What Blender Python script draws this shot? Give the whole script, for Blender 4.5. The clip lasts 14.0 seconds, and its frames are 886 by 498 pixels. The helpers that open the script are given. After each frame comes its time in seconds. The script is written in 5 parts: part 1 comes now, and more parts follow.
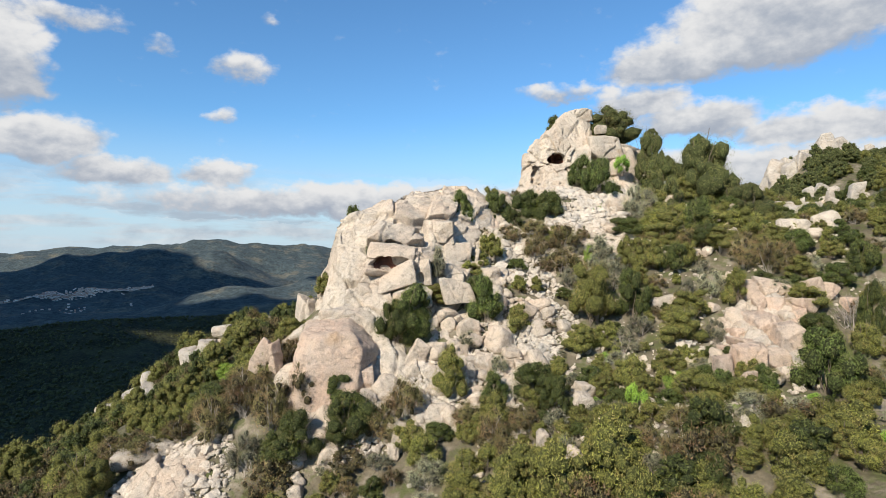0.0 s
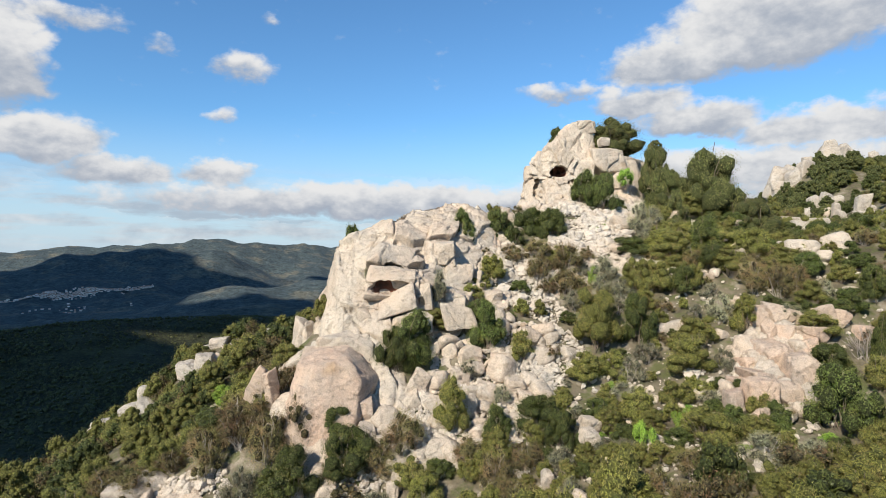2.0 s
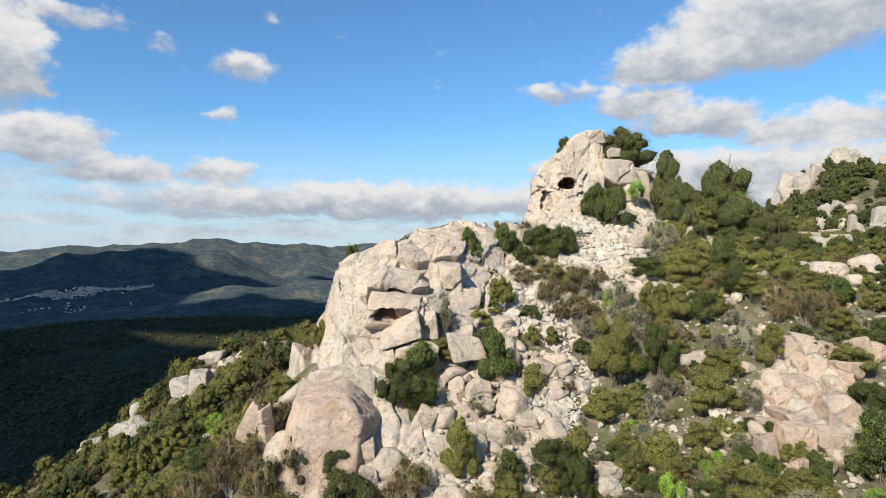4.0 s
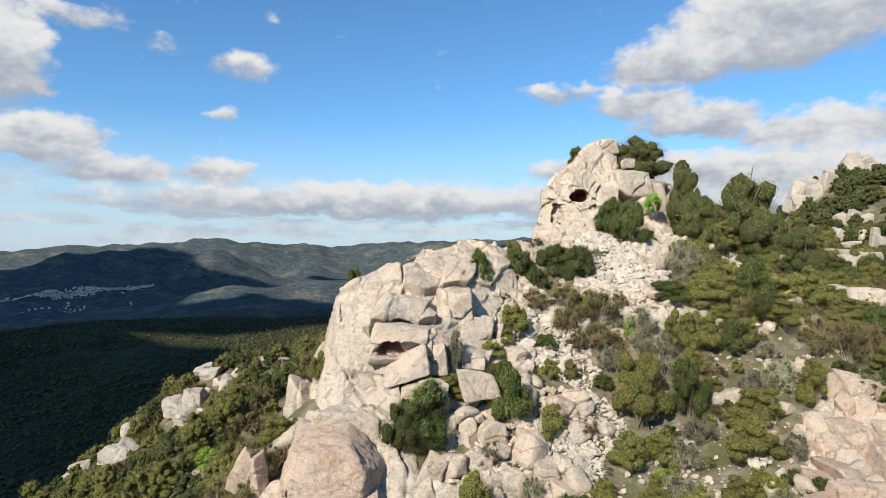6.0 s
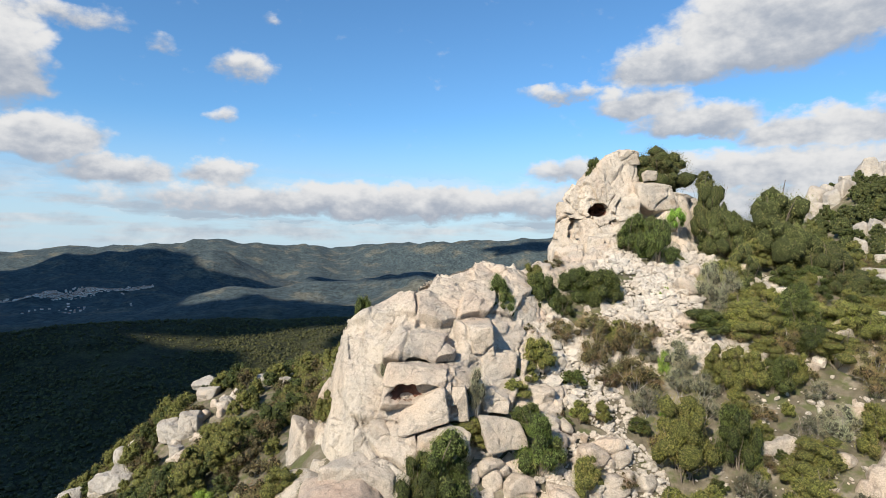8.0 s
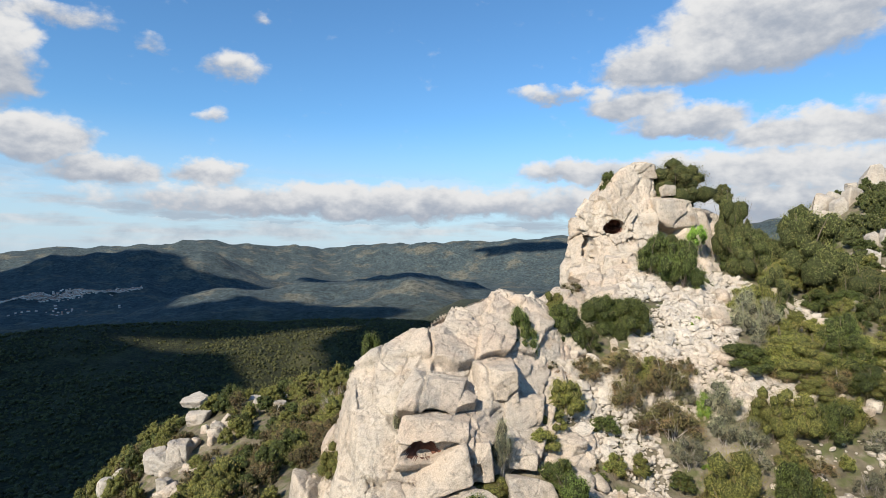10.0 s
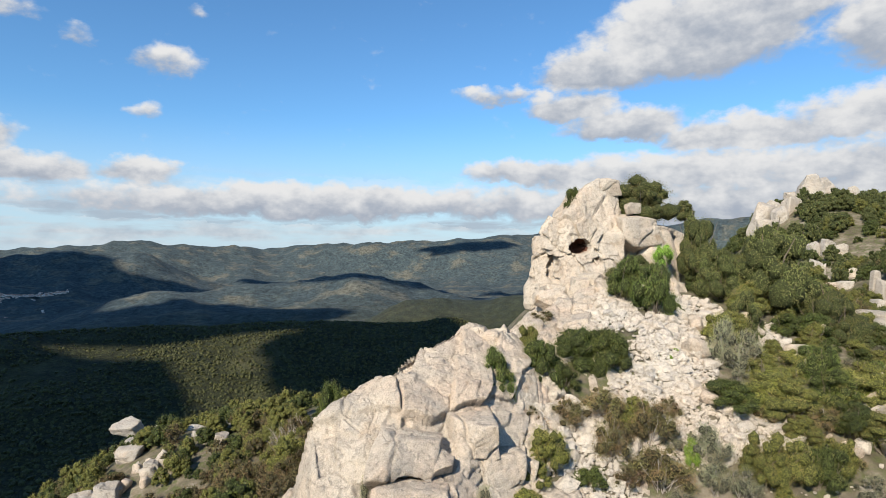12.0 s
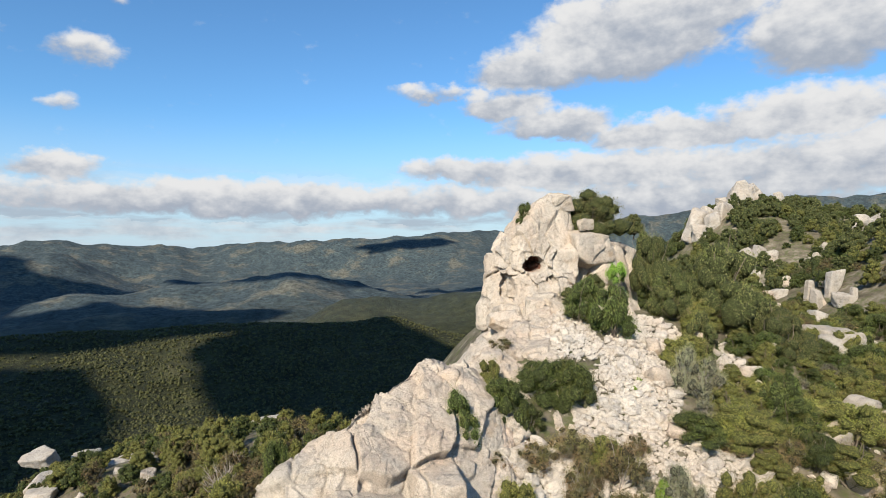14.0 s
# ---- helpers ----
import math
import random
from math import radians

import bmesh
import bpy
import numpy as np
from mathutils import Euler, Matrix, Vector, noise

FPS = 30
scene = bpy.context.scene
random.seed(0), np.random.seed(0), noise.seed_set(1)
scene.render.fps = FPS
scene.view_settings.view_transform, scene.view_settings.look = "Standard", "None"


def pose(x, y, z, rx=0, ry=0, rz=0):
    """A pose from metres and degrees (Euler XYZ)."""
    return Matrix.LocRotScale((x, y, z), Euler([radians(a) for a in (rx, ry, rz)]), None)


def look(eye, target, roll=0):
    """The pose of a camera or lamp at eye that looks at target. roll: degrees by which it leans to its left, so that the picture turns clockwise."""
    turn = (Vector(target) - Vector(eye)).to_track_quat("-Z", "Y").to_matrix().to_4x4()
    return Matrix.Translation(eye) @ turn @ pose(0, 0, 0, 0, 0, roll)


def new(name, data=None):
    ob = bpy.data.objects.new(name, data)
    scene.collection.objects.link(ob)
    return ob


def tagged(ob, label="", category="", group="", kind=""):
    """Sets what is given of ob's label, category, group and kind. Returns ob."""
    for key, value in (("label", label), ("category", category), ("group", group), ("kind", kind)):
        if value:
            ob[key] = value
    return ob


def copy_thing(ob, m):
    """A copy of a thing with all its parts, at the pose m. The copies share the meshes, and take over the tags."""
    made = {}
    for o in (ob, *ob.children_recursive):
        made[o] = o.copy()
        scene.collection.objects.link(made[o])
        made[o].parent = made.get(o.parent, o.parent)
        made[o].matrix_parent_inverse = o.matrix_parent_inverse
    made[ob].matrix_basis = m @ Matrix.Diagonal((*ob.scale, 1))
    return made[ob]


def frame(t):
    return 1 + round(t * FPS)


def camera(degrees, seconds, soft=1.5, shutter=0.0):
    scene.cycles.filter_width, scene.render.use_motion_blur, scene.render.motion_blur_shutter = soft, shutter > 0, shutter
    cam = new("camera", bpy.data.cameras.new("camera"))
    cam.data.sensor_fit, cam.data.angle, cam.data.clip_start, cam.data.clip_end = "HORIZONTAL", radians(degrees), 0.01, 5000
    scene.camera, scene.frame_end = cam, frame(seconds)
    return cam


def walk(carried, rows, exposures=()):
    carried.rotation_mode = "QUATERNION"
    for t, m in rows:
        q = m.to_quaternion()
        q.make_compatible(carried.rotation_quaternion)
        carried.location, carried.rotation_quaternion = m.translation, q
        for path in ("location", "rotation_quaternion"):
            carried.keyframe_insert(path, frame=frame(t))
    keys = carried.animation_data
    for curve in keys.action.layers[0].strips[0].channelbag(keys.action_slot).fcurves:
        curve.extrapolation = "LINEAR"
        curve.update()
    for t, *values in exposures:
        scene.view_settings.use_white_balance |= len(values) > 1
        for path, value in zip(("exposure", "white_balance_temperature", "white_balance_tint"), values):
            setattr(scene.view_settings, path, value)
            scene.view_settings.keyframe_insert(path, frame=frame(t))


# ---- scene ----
cam = camera(74.2, 14.0, soft=0.6)
PATH = [
    (0, (2.013, -3.251, 20.731), (2.027, 6.749, 20.736), -0.02),
    (0.5, (2.067, -3.228, 21.000), (2.081, 6.772, 21.006), -0.00),
    (1, (2.062, -3.096, 21.270), (2.075, 6.904, 21.275), 0.02),
    (1.5, (2.022, -2.875, 21.541), (2.035, 7.125, 21.545), 0.04),
    (2, (1.965, -2.582, 21.812), (1.977, 7.418, 21.814), 0.07),
    (2.5, (1.901, -2.231, 22.084), (1.912, 7.769, 22.084), 0.09),
    (3, (1.834, -1.833, 22.355), (1.845, 8.167, 22.354), 0.12),
    (5.5, (1.429, 0.588, 23.702), (1.436, 10.588, 23.699), 0.26),
    (6, (1.307, 1.126, 23.971), (1.314, 11.126, 23.969), 0.28),
    (6.5, (1.163, 1.675, 24.241), (1.169, 11.675, 24.241), 0.29),
    (7, (0.996, 2.233, 24.514), (1.001, 12.233, 24.516), 0.30),
    (7.5, (0.806, 2.801, 24.789), (0.811, 12.801, 24.794), 0.30),
    (8, (0.594, 3.376, 25.069), (0.599, 13.376, 25.077), 0.29),
    (10.5, (-0.592, 6.317, 26.559), (-0.293, 16.312, 26.577), 0.13),
    (11, (-0.805, 6.900, 26.877), (-0.238, 16.883, 26.895), 0.07),
    (11.5, (-0.994, 7.472, 27.201), (-0.159, 17.437, 27.216), 0.00),
    (12, (-1.155, 8.027, 27.528), (-0.053, 17.967, 27.538), -0.08),
    (12.5, (-1.286, 8.560, 27.855), (0.080, 18.466, 27.857), -0.17),
    (13, (-1.392, 9.061, 28.177), (0.238, 18.927, 28.169), -0.28),
    (13.5, (-1.483, 9.521, 28.490), (0.410, 19.340, 28.466), -0.39),
    (14, (-1.576, 9.931, 28.784), (0.578, 19.696, 28.742), -0.52),
]
walk(cam, [(t, look(eye, target, roll)) for t, eye, target, roll in PATH])

# ---- world, sun ----
SUN_AZ, SUN_EL = radians(214), radians(35)   # clockwise from +y: behind the camera, to its left
to_sun = Vector((math.sin(SUN_AZ) * math.cos(SUN_EL), math.cos(SUN_AZ) * math.cos(SUN_EL), math.sin(SUN_EL)))
sun = new("sun", bpy.data.lights.new("sun", "SUN"))
sun.data.energy, sun.data.angle, sun.data.color = 5.0, radians(0.55), (1.0, 0.90, 0.76)
sun.matrix_world = look(to_sun * 100, (0, 0, 0))

scene.view_settings.exposure = 0.61
world = bpy.data.worlds.new("world")
scene.world = world
world.use_nodes = True
wn, wl = world.node_tree.nodes, world.node_tree.links
wn.clear()


def wmath(op, a, b=0.0, c=0.0, clamp=False):
    """A math node of the world's tree; a, b, c are sockets or numbers."""
    n = wn.new("ShaderNodeMath")
    n.operation, n.use_clamp = op, clamp
    for i, v in enumerate((a, b, c)):
        if isinstance(v, (int, float)):
            n.inputs[i].default_value = v
        else:
            wl.new(v, n.inputs[i])
    return n.outputs[0]


def wstep(v, lo, hi):
    n = wn.new("ShaderNodeMapRange")
    n.interpolation_type = "SMOOTHSTEP"
    n.inputs["From Min"].default_value, n.inputs["From Max"].default_value = lo, hi
    wl.new(v, n.inputs["Value"])
    return n.outputs["Result"]


def wmix(f, a, b):
    n = wn.new("ShaderNodeMix")
    n.data_type = "RGBA"
    for sock, v in ((n.inputs[0], f), (n.inputs[6], a), (n.inputs[7], b)):
        if isinstance(v, (int, float, tuple)):
            sock.default_value = v
        else:
            wl.new(v, sock)
    return n.outputs[2]


sky = wn.new("ShaderNodeTexSky")
sky.sky_type, sky.sun_disc = "NISHITA", False
sky.sun_elevation, sky.sun_rotation = SUN_EL, SUN_AZ
sky.altitude, sky.air_density, sky.dust_density, sky.ozone_density = 400, 1.0, 0.6, 3.0
direction = wn.new("ShaderNodeTexCoord").outputs["Generated"]
axes = wn.new("ShaderNodeSeparateXYZ")
wl.new(direction, axes.inputs[0])
azim = wmath("MULTIPLY", wmath("ARCTAN2", axes.outputs[0], axes.outputs[1]), 57.2958)
elev = wmath("MULTIPLY", wmath("ARCSINE", axes.outputs[2]), 57.2958)


def wnoise(scale_u, scale_v, scale, detail, off):
    v = wn.new("ShaderNodeCombineXYZ")
    wl.new(wmath("MULTIPLY", azim, scale_u), v.inputs[0])
    wl.new(wmath("MULTIPLY", elev, scale_v), v.inputs[1])
    v.inputs[2].default_value = off
    n = wn.new("ShaderNodeTexNoise")
    n.inputs["Scale"].default_value, n.inputs["Detail"].default_value, n.inputs["Roughness"].default_value = scale, detail, 0.56
    wl.new(v.outputs[0], n.inputs["Vector"])
    return n.outputs[0]


# cumulus: azimuth, elevation, half width, half height (degrees), fullness
CLOUDS = (
    (29.0, 18.2, 9.5, 4.6, 1.25), (34.0, 20.5, 8, 4.0, 1.25), (21.0, 16.2, 6, 2.6, 1.1), (11.5, 14.6, 4.6, 1.0, 0.75),
    (18.5, 13.2, 5.0, 1.9, 1.0), (23.5, 11.3, 6.5, 2.0, 1.15), (34.0, 9.8, 8.5, 2.2, 1.15), (45.5, 17.0, 6.5, 4.8, 1.2),
    (44.0, 10.5, 9, 2.6, 1.1), (14.5, 7.2, 7.0, 1.7, 1.05), (27.0, 6.8, 17, 2.3, 1.05), (-6.0, 4.4, 27, 2.2, 1.1),
    (-36.8, 14.5, 3.4, 5.5, 1.05), (-34.0, 8.6, 5.0, 2.5, 1.15), (-29.5, 6.6, 5.0, 1.8, 1.05), (-21.0, 6.8, 4.3, 1.6, 1.05),
    (-19.0, 16.2, 3.4, 1.8, 0.72), (-34.0, 18.6, 6.0, 1.3, 0.7), (-26.0, 17.5, 1.8, 1.0, 0.55), (-16.5, 20.8, 1.3, 1.1, 0.5),
    (52.0, 7.0, 12, 3.2, 1.1), (33.0, 3.6, 20, 3.2, 1.0), (43.0, 6.0, 15, 4.2, 0.95), (14.0, 4.2, 14, 2.4, 0.9), (-20.0, 12.1, 1.8, 0.9, 0.55),
)
WARP_U = wmath("MULTIPLY_ADD", wnoise(1, 1.4, 0.22, 4, 3.1), 5.0, -2.5)
WARP_V = wmath("MULTIPLY_ADD", wnoise(1, 1.4, 0.34, 5, 9.7), 2.6, -1.3)
U, V = wmath("ADD", azim, WARP_U), wmath("ADD", elev, WARP_V)
amount, shade_sum, weight_sum = 0.0, 0.0, 0.02
for u0, v0, a, b, full in CLOUDS:
    du = wmath("MULTIPLY", wmath("SUBTRACT", U, float(u0)), 1 / a)
    dv = wmath("MULTIPLY", wmath("SUBTRACT", V, float(v0)), 1 / b)
    low = wmath("MULTIPLY", wmath("MINIMUM", dv, 0.0), 0.9)          # flat bases
    d2 = wmath("ADD", wmath("MULTIPLY", du, du), wmath("ADD", wmath("MULTIPLY", dv, dv), wmath("MULTIPLY", low, low)))
    w = wmath("MULTIPLY", wmath("MAXIMUM", wmath("SUBTRACT", 1.35, d2), 0.0), float(full))
    amount = wmath("MAXIMUM", amount, w)
    shade_sum = wmath("MULTIPLY_ADD", w, dv, shade_sum)
    weight_sum = wmath("ADD", weight_sum, w)
fine = wnoise(1, 1.5, 0.42, 6, 1.3)
density = wmath("ADD", amount, wmath("MULTIPLY_ADD", fine, 1.7, -0.95))
veil = wmath("MULTIPLY", wstep(wnoise(0.3, 2.0, 0.5, 5, 5.5), 0.36, 0.66), wmath("MULTIPLY", wstep(elev, 8.0, 4.5), wstep(elev, -1.0, 1.5)))
cover = wmath("MAXIMUM", wstep(density, 0.12, 0.95), wmath("MULTIPLY", veil, 0.75))
body = wmath("DIVIDE", shade_sum, weight_sum)
lit = wstep(wmath("ADD", body, wmath("MULTIPLY_ADD", fine, 2.0, -1.0)), -0.65, 0.75)
cloud_colour = wmix(lit, (3.3, 3.7, 4.4, 1), (6.9, 6.9, 6.9, 1))
tint = wn.new("ShaderNodeMix")
tint.data_type, tint.blend_type = "RGBA", "MULTIPLY"
tint.inputs[0].default_value, tint.inputs[7].default_value = 1.0, (0.80, 1.21, 1.43, 1)
wl.new(sky.outputs[0], tint.inputs[6])
haze = wmix(wmath("MULTIPLY", wstep(elev, 13.0, 0.0), 0.8), tint.outputs[2], (4.8, 5.9, 7.0, 1))
back = wn.new("ShaderNodeBackground")
wl.new(wmix(cover, haze, cloud_colour), back.inputs["Color"])
back.inputs["Strength"].default_value = 0.077
wl.new(back.outputs[0], wn.new("ShaderNodeOutputWorld").inputs[0])


# ---- materials ----
def material(name, rough=0.85):
    m = bpy.data.materials.new(name)
    m.use_nodes = True
    b = m.node_tree.nodes["Principled BSDF"]
    b.inputs["Roughness"].default_value = rough
    b.inputs["Specular IOR Level"].default_value = 0.25
    return m, m.node_tree.nodes, m.node_tree.links, b


def coords(nodes, space="Object"):
    if space == "World":
        return nodes.new("ShaderNodeNewGeometry").outputs["Position"]
    return nodes.new("ShaderNodeTexCoord").outputs[space]


def tex(nodes, links, at, scale, detail=4.0, rough=0.6, kind="Noise", stretch=None):
    if stretch:
        mp = nodes.new("ShaderNodeMapping")
        mp.inputs["Scale"].default_value = stretch
        links.new(at, mp.inputs[0])
        at = mp.outputs[0]
    n = nodes.new("ShaderNodeTex" + kind)
    n.inputs["Scale"].default_value = scale
    if kind == "Noise":
        n.inputs["Detail"].default_value, n.inputs["Roughness"].default_value = detail, rough
    links.new(at, n.inputs["Vector"])
    return n.outputs[0]


def ramp(nodes, links, fac, *stops):
    n = nodes.new("ShaderNodeValToRGB")
    e = n.color_ramp.elements
    while len(e) < len(stops):
        e.new(0.5)
    for el, (p, c) in zip(e, stops):
        el.position, el.color = p, (*c, 1) if isinstance(c, tuple) else (c, c, c, 1)
    links.new(fac, n.inputs[0])
    return n.outputs[0]


def mixed(nodes, links, f, a, b, blend="MIX"):
    n = nodes.new("ShaderNodeMix")
    n.data_type, n.blend_type = "RGBA", blend
    for sock, v in ((n.inputs[0], f), (n.inputs[6], a), (n.inputs[7], b)):
        if isinstance(v, float):
            sock.default_value = v
        elif isinstance(v, tuple):
            sock.default_value = (*v, 1)
        else:
            links.new(v, sock)
    return n.outputs[2]


def bump(nodes, links, bsdf, height, strength, distance):
    n = nodes.new("ShaderNodeBump")
    n.inputs["Strength"].default_value, n.inputs["Distance"].default_value = strength, distance
    links.new(height, n.inputs["Height"])
    links.new(n.outputs[0], bsdf.inputs["Normal"])


def granite(name, pale, warm, grey):
    """Weathered granite: cream and pink patches, grey lichen, dark mottling, grain."""
    m, n, l, b = material(name, 0.9)
    at = coords(n, "World")
    big = tex(n, l, at, 0.35, 5, 0.6)
    col = mixed(n, l, ramp(n, l, big, (0.38, 0.0), (0.66, 1.0)), pale, warm)
    stain = tex(n, l, at, 0.9, 7, 0.68, stretch=(1, 1, 0.45))
    col = mixed(n, l, ramp(n, l, stain, (0.46, 0.0), (0.66, 0.85)), col, grey)
    spots = tex(n, l, at, 5.5, 5, 0.7)
    col = mixed(n, l, ramp(n, l, spots, (0.52, 0.0), (0.68, 0.6)), col, (0.17, 0.155, 0.135))
    lich = tex(n, l, at, 2.2, 6, 0.75)
    col = mixed(n, l, ramp(n, l, lich, (0.57, 0.0), (0.7, 0.6)), col, (0.15, 0.14, 0.12))
    ochre = tex(n, l, at, 0.55, 3, 0.5)
    col = mixed(n, l, ramp(n, l, ochre, (0.66, 0.0), (0.78, 0.5)), col, (0.40, 0.24, 0.10))
    grain = tex(n, l, at, 26, 3, 0.6)
    col = mixed(n, l, 0.6, col, ramp(n, l, grain, (0.3, 0.5), (0.7, 1.3)), "MULTIPLY")
    l.new(col, b.inputs["Base Color"])
    warp = n.new("ShaderNodeTexNoise")
    warp.inputs["Scale"].default_value, warp.inputs["Detail"].default_value = 0.8, 4
    l.new(at, warp.inputs["Vector"])
    bend = n.new("ShaderNodeVectorMath")
    bend.operation = "MULTIPLY_ADD"
    bend.inputs[1].default_value = (1.1, 1.1, 1.1)
    l.new(warp.outputs["Color"], bend.inputs[0])
    l.new(at, bend.inputs[2])
    split = n.new("ShaderNodeTexVoronoi")
    split.feature = "DISTANCE_TO_EDGE"
    split.inputs["Scale"].default_value = 0.6
    l.new(bend.outputs[0], split.inputs["Vector"])
    joint = ramp(n, l, split.outputs[0], (0.0, 0.0), (0.007, 1.0))
    rough = tex(n, l, at, 3.0, 10, 0.74)
    total = n.new("ShaderNodeMath")
    total.operation = "MULTIPLY_ADD"
    total.inputs[1].default_value = 0.16
    l.new(joint, total.inputs[0])
    l.new(rough, total.inputs[2])
    bump(n, l, b, total.outputs[0], 0.95, 0.2)
    return m


ROCK = granite("granite", (0.555, 0.485, 0.395), (0.545, 0.435, 0.335), (0.40, 0.36, 0.305))
PINK = granite("pink_granite", (0.53, 0.425, 0.33), (0.52, 0.37, 0.28), (0.42, 0.355, 0.295))
GREYROCK = granite("grey_granite", (0.47, 0.43, 0.37), (0.44, 0.38, 0.31), (0.33, 0.31, 0.28))


def rust_material():
    m, n, l, b = material("rusty_hollow", 0.95)
    at = coords(n, "World")
    # the rock's own rust red, top tone lowered to suggest shade inside
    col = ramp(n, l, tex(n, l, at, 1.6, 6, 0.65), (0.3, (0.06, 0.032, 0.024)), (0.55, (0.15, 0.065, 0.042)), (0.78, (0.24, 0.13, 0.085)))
    l.new(col, b.inputs["Base Color"])
    bump(n, l, b, tex(n, l, at, 4, 6, 0.7), 0.8, 0.1)
    return m


PALE = granite("pale_granite", (0.62, 0.56, 0.475), (0.60, 0.51, 0.41), (0.47, 0.43, 0.375))
RUST = rust_material()


def leaf_material(name, dark, light, odd, odd_share=0.2, rough=0.6):
    """Leaves: tone by leaf and by plant, some of them dry, a little light let through."""
    m, n, l, b = material(name, rough)
    geo, info = n.new("ShaderNodeNewGeometry"), n.new("ShaderNodeObjectInfo")
    col = mixed(n, l, geo.outputs["Random Per Island"], dark, light)
    pick = ramp(n, l, tex(n, l, coords(n, "World"), 2.3, 3, 0.6), (0.62 - odd_share * 0.6, 0.0), (0.72 - odd_share * 0.4, 1.0))
    col = mixed(n, l, pick, col, odd)
    stand = ramp(n, l, tex(n, l, coords(n, "World"), 0.55, 2, 0.5), (0.32, 0.72), (0.68, 1.45))
    col = mixed(n, l, 1.0, col, stand, "MULTIPLY")
    hsv = n.new("ShaderNodeHueSaturation")
    for sock, lo, hi in (("Hue", 0.485, 0.515), ("Value", 0.75, 1.4)):
        r = n.new("ShaderNodeMapRange")
        r.inputs["To Min"].default_value, r.inputs["To Max"].default_value = lo, hi
        l.new(info.outputs["Random"], r.inputs["Value"])
        l.new(r.outputs[0], hsv.inputs[sock])
    l.new(col, hsv.inputs["Color"])
    l.new(hsv.outputs[0], b.inputs["Base Color"])
    t = n.new("ShaderNodeBsdfTranslucent")
    l.new(hsv.outputs[0], t.inputs["Color"])
    ms = n.new("ShaderNodeMixShader")
    ms.inputs[0].default_value = 0.22
    l.new(b.outputs[0], ms.inputs[1])
    l.new(t.outputs[0], ms.inputs[2])
    l.new(ms.outputs[0], n["Material Output"].inputs["Surface"])
    return m


LEAF = {
    "lentisk": leaf_material("lentisk_leaf", (0.046, 0.062, 0.014), (0.115, 0.138, 0.034), (0.135, 0.130, 0.040), 0.15, 0.45),
    "heather": leaf_material("heather_leaf", (0.140, 0.150, 0.030), (0.245, 0.240, 0.058), (0.230, 0.190, 0.070), 0.25),
    "rockrose": leaf_material("rockrose_leaf", (0.085, 0.080, 0.030), (0.185, 0.168, 0.064), (0.185, 0.118, 0.062), 0.3),
    "oak": leaf_material("oak_leaf", (0.065, 0.084, 0.022), (0.150, 0.163, 0.050), (0.172, 0.155, 0.060), 0.3),
    "spurge": leaf_material("spurge_leaf", (0.15, 0.25, 0.03), (0.27, 0.40, 0.06), (0.22, 0.30, 0.07), 0.2),
    "sage": leaf_material("sage_leaf", (0.165, 0.175, 0.10), (0.27, 0.27, 0.17), (0.20, 0.175, 0.11), 0.3),
}


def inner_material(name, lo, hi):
    """The dense body of a bush: fine foliage that the leaves in front of it half hide, with the shade of the gaps
    painted into its dark tones.
    """
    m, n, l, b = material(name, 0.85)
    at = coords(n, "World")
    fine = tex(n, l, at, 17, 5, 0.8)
    # lowest tone cut to 0.3 so that gaps between leaves look shaded
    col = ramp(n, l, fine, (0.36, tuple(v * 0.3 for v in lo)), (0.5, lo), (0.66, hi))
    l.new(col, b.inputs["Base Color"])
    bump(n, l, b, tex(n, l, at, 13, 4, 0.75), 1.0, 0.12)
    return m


LEAF["dead"] = LEAF["sage"]
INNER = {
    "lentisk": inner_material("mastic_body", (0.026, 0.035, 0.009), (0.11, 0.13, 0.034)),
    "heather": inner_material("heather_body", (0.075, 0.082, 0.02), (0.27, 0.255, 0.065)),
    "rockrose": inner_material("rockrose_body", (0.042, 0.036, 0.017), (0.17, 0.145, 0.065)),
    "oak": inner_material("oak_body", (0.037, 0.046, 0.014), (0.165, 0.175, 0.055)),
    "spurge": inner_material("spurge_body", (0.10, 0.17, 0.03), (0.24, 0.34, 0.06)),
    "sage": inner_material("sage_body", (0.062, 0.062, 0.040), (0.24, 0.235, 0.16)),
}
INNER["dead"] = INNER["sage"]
LEAF["wood"] = leaf_material("wood_leaf", (0.017, 0.019, 0.006), (0.042, 0.045, 0.014), (0.055, 0.050, 0.019), 0.3)


def bark_material(name, lo, hi):
    m, n, l, b = material(name, 0.9)
    at = coords(n)
    l.new(ramp(n, l, tex(n, l, at, 14, 5, 0.65, stretch=(1, 1, 0.3)), (0.3, lo), (0.75, hi)), b.inputs["Base Color"])
    bump(n, l, b, tex(n, l, at, 30, 3, 0.6), 0.5, 0.02)
    return m


BARK = bark_material("bark", (0.11, 0.085, 0.065), (0.26, 0.215, 0.17))
DEADWOOD = bark_material("dead_wood", (0.24, 0.205, 0.18), (0.44, 0.40, 0.36))


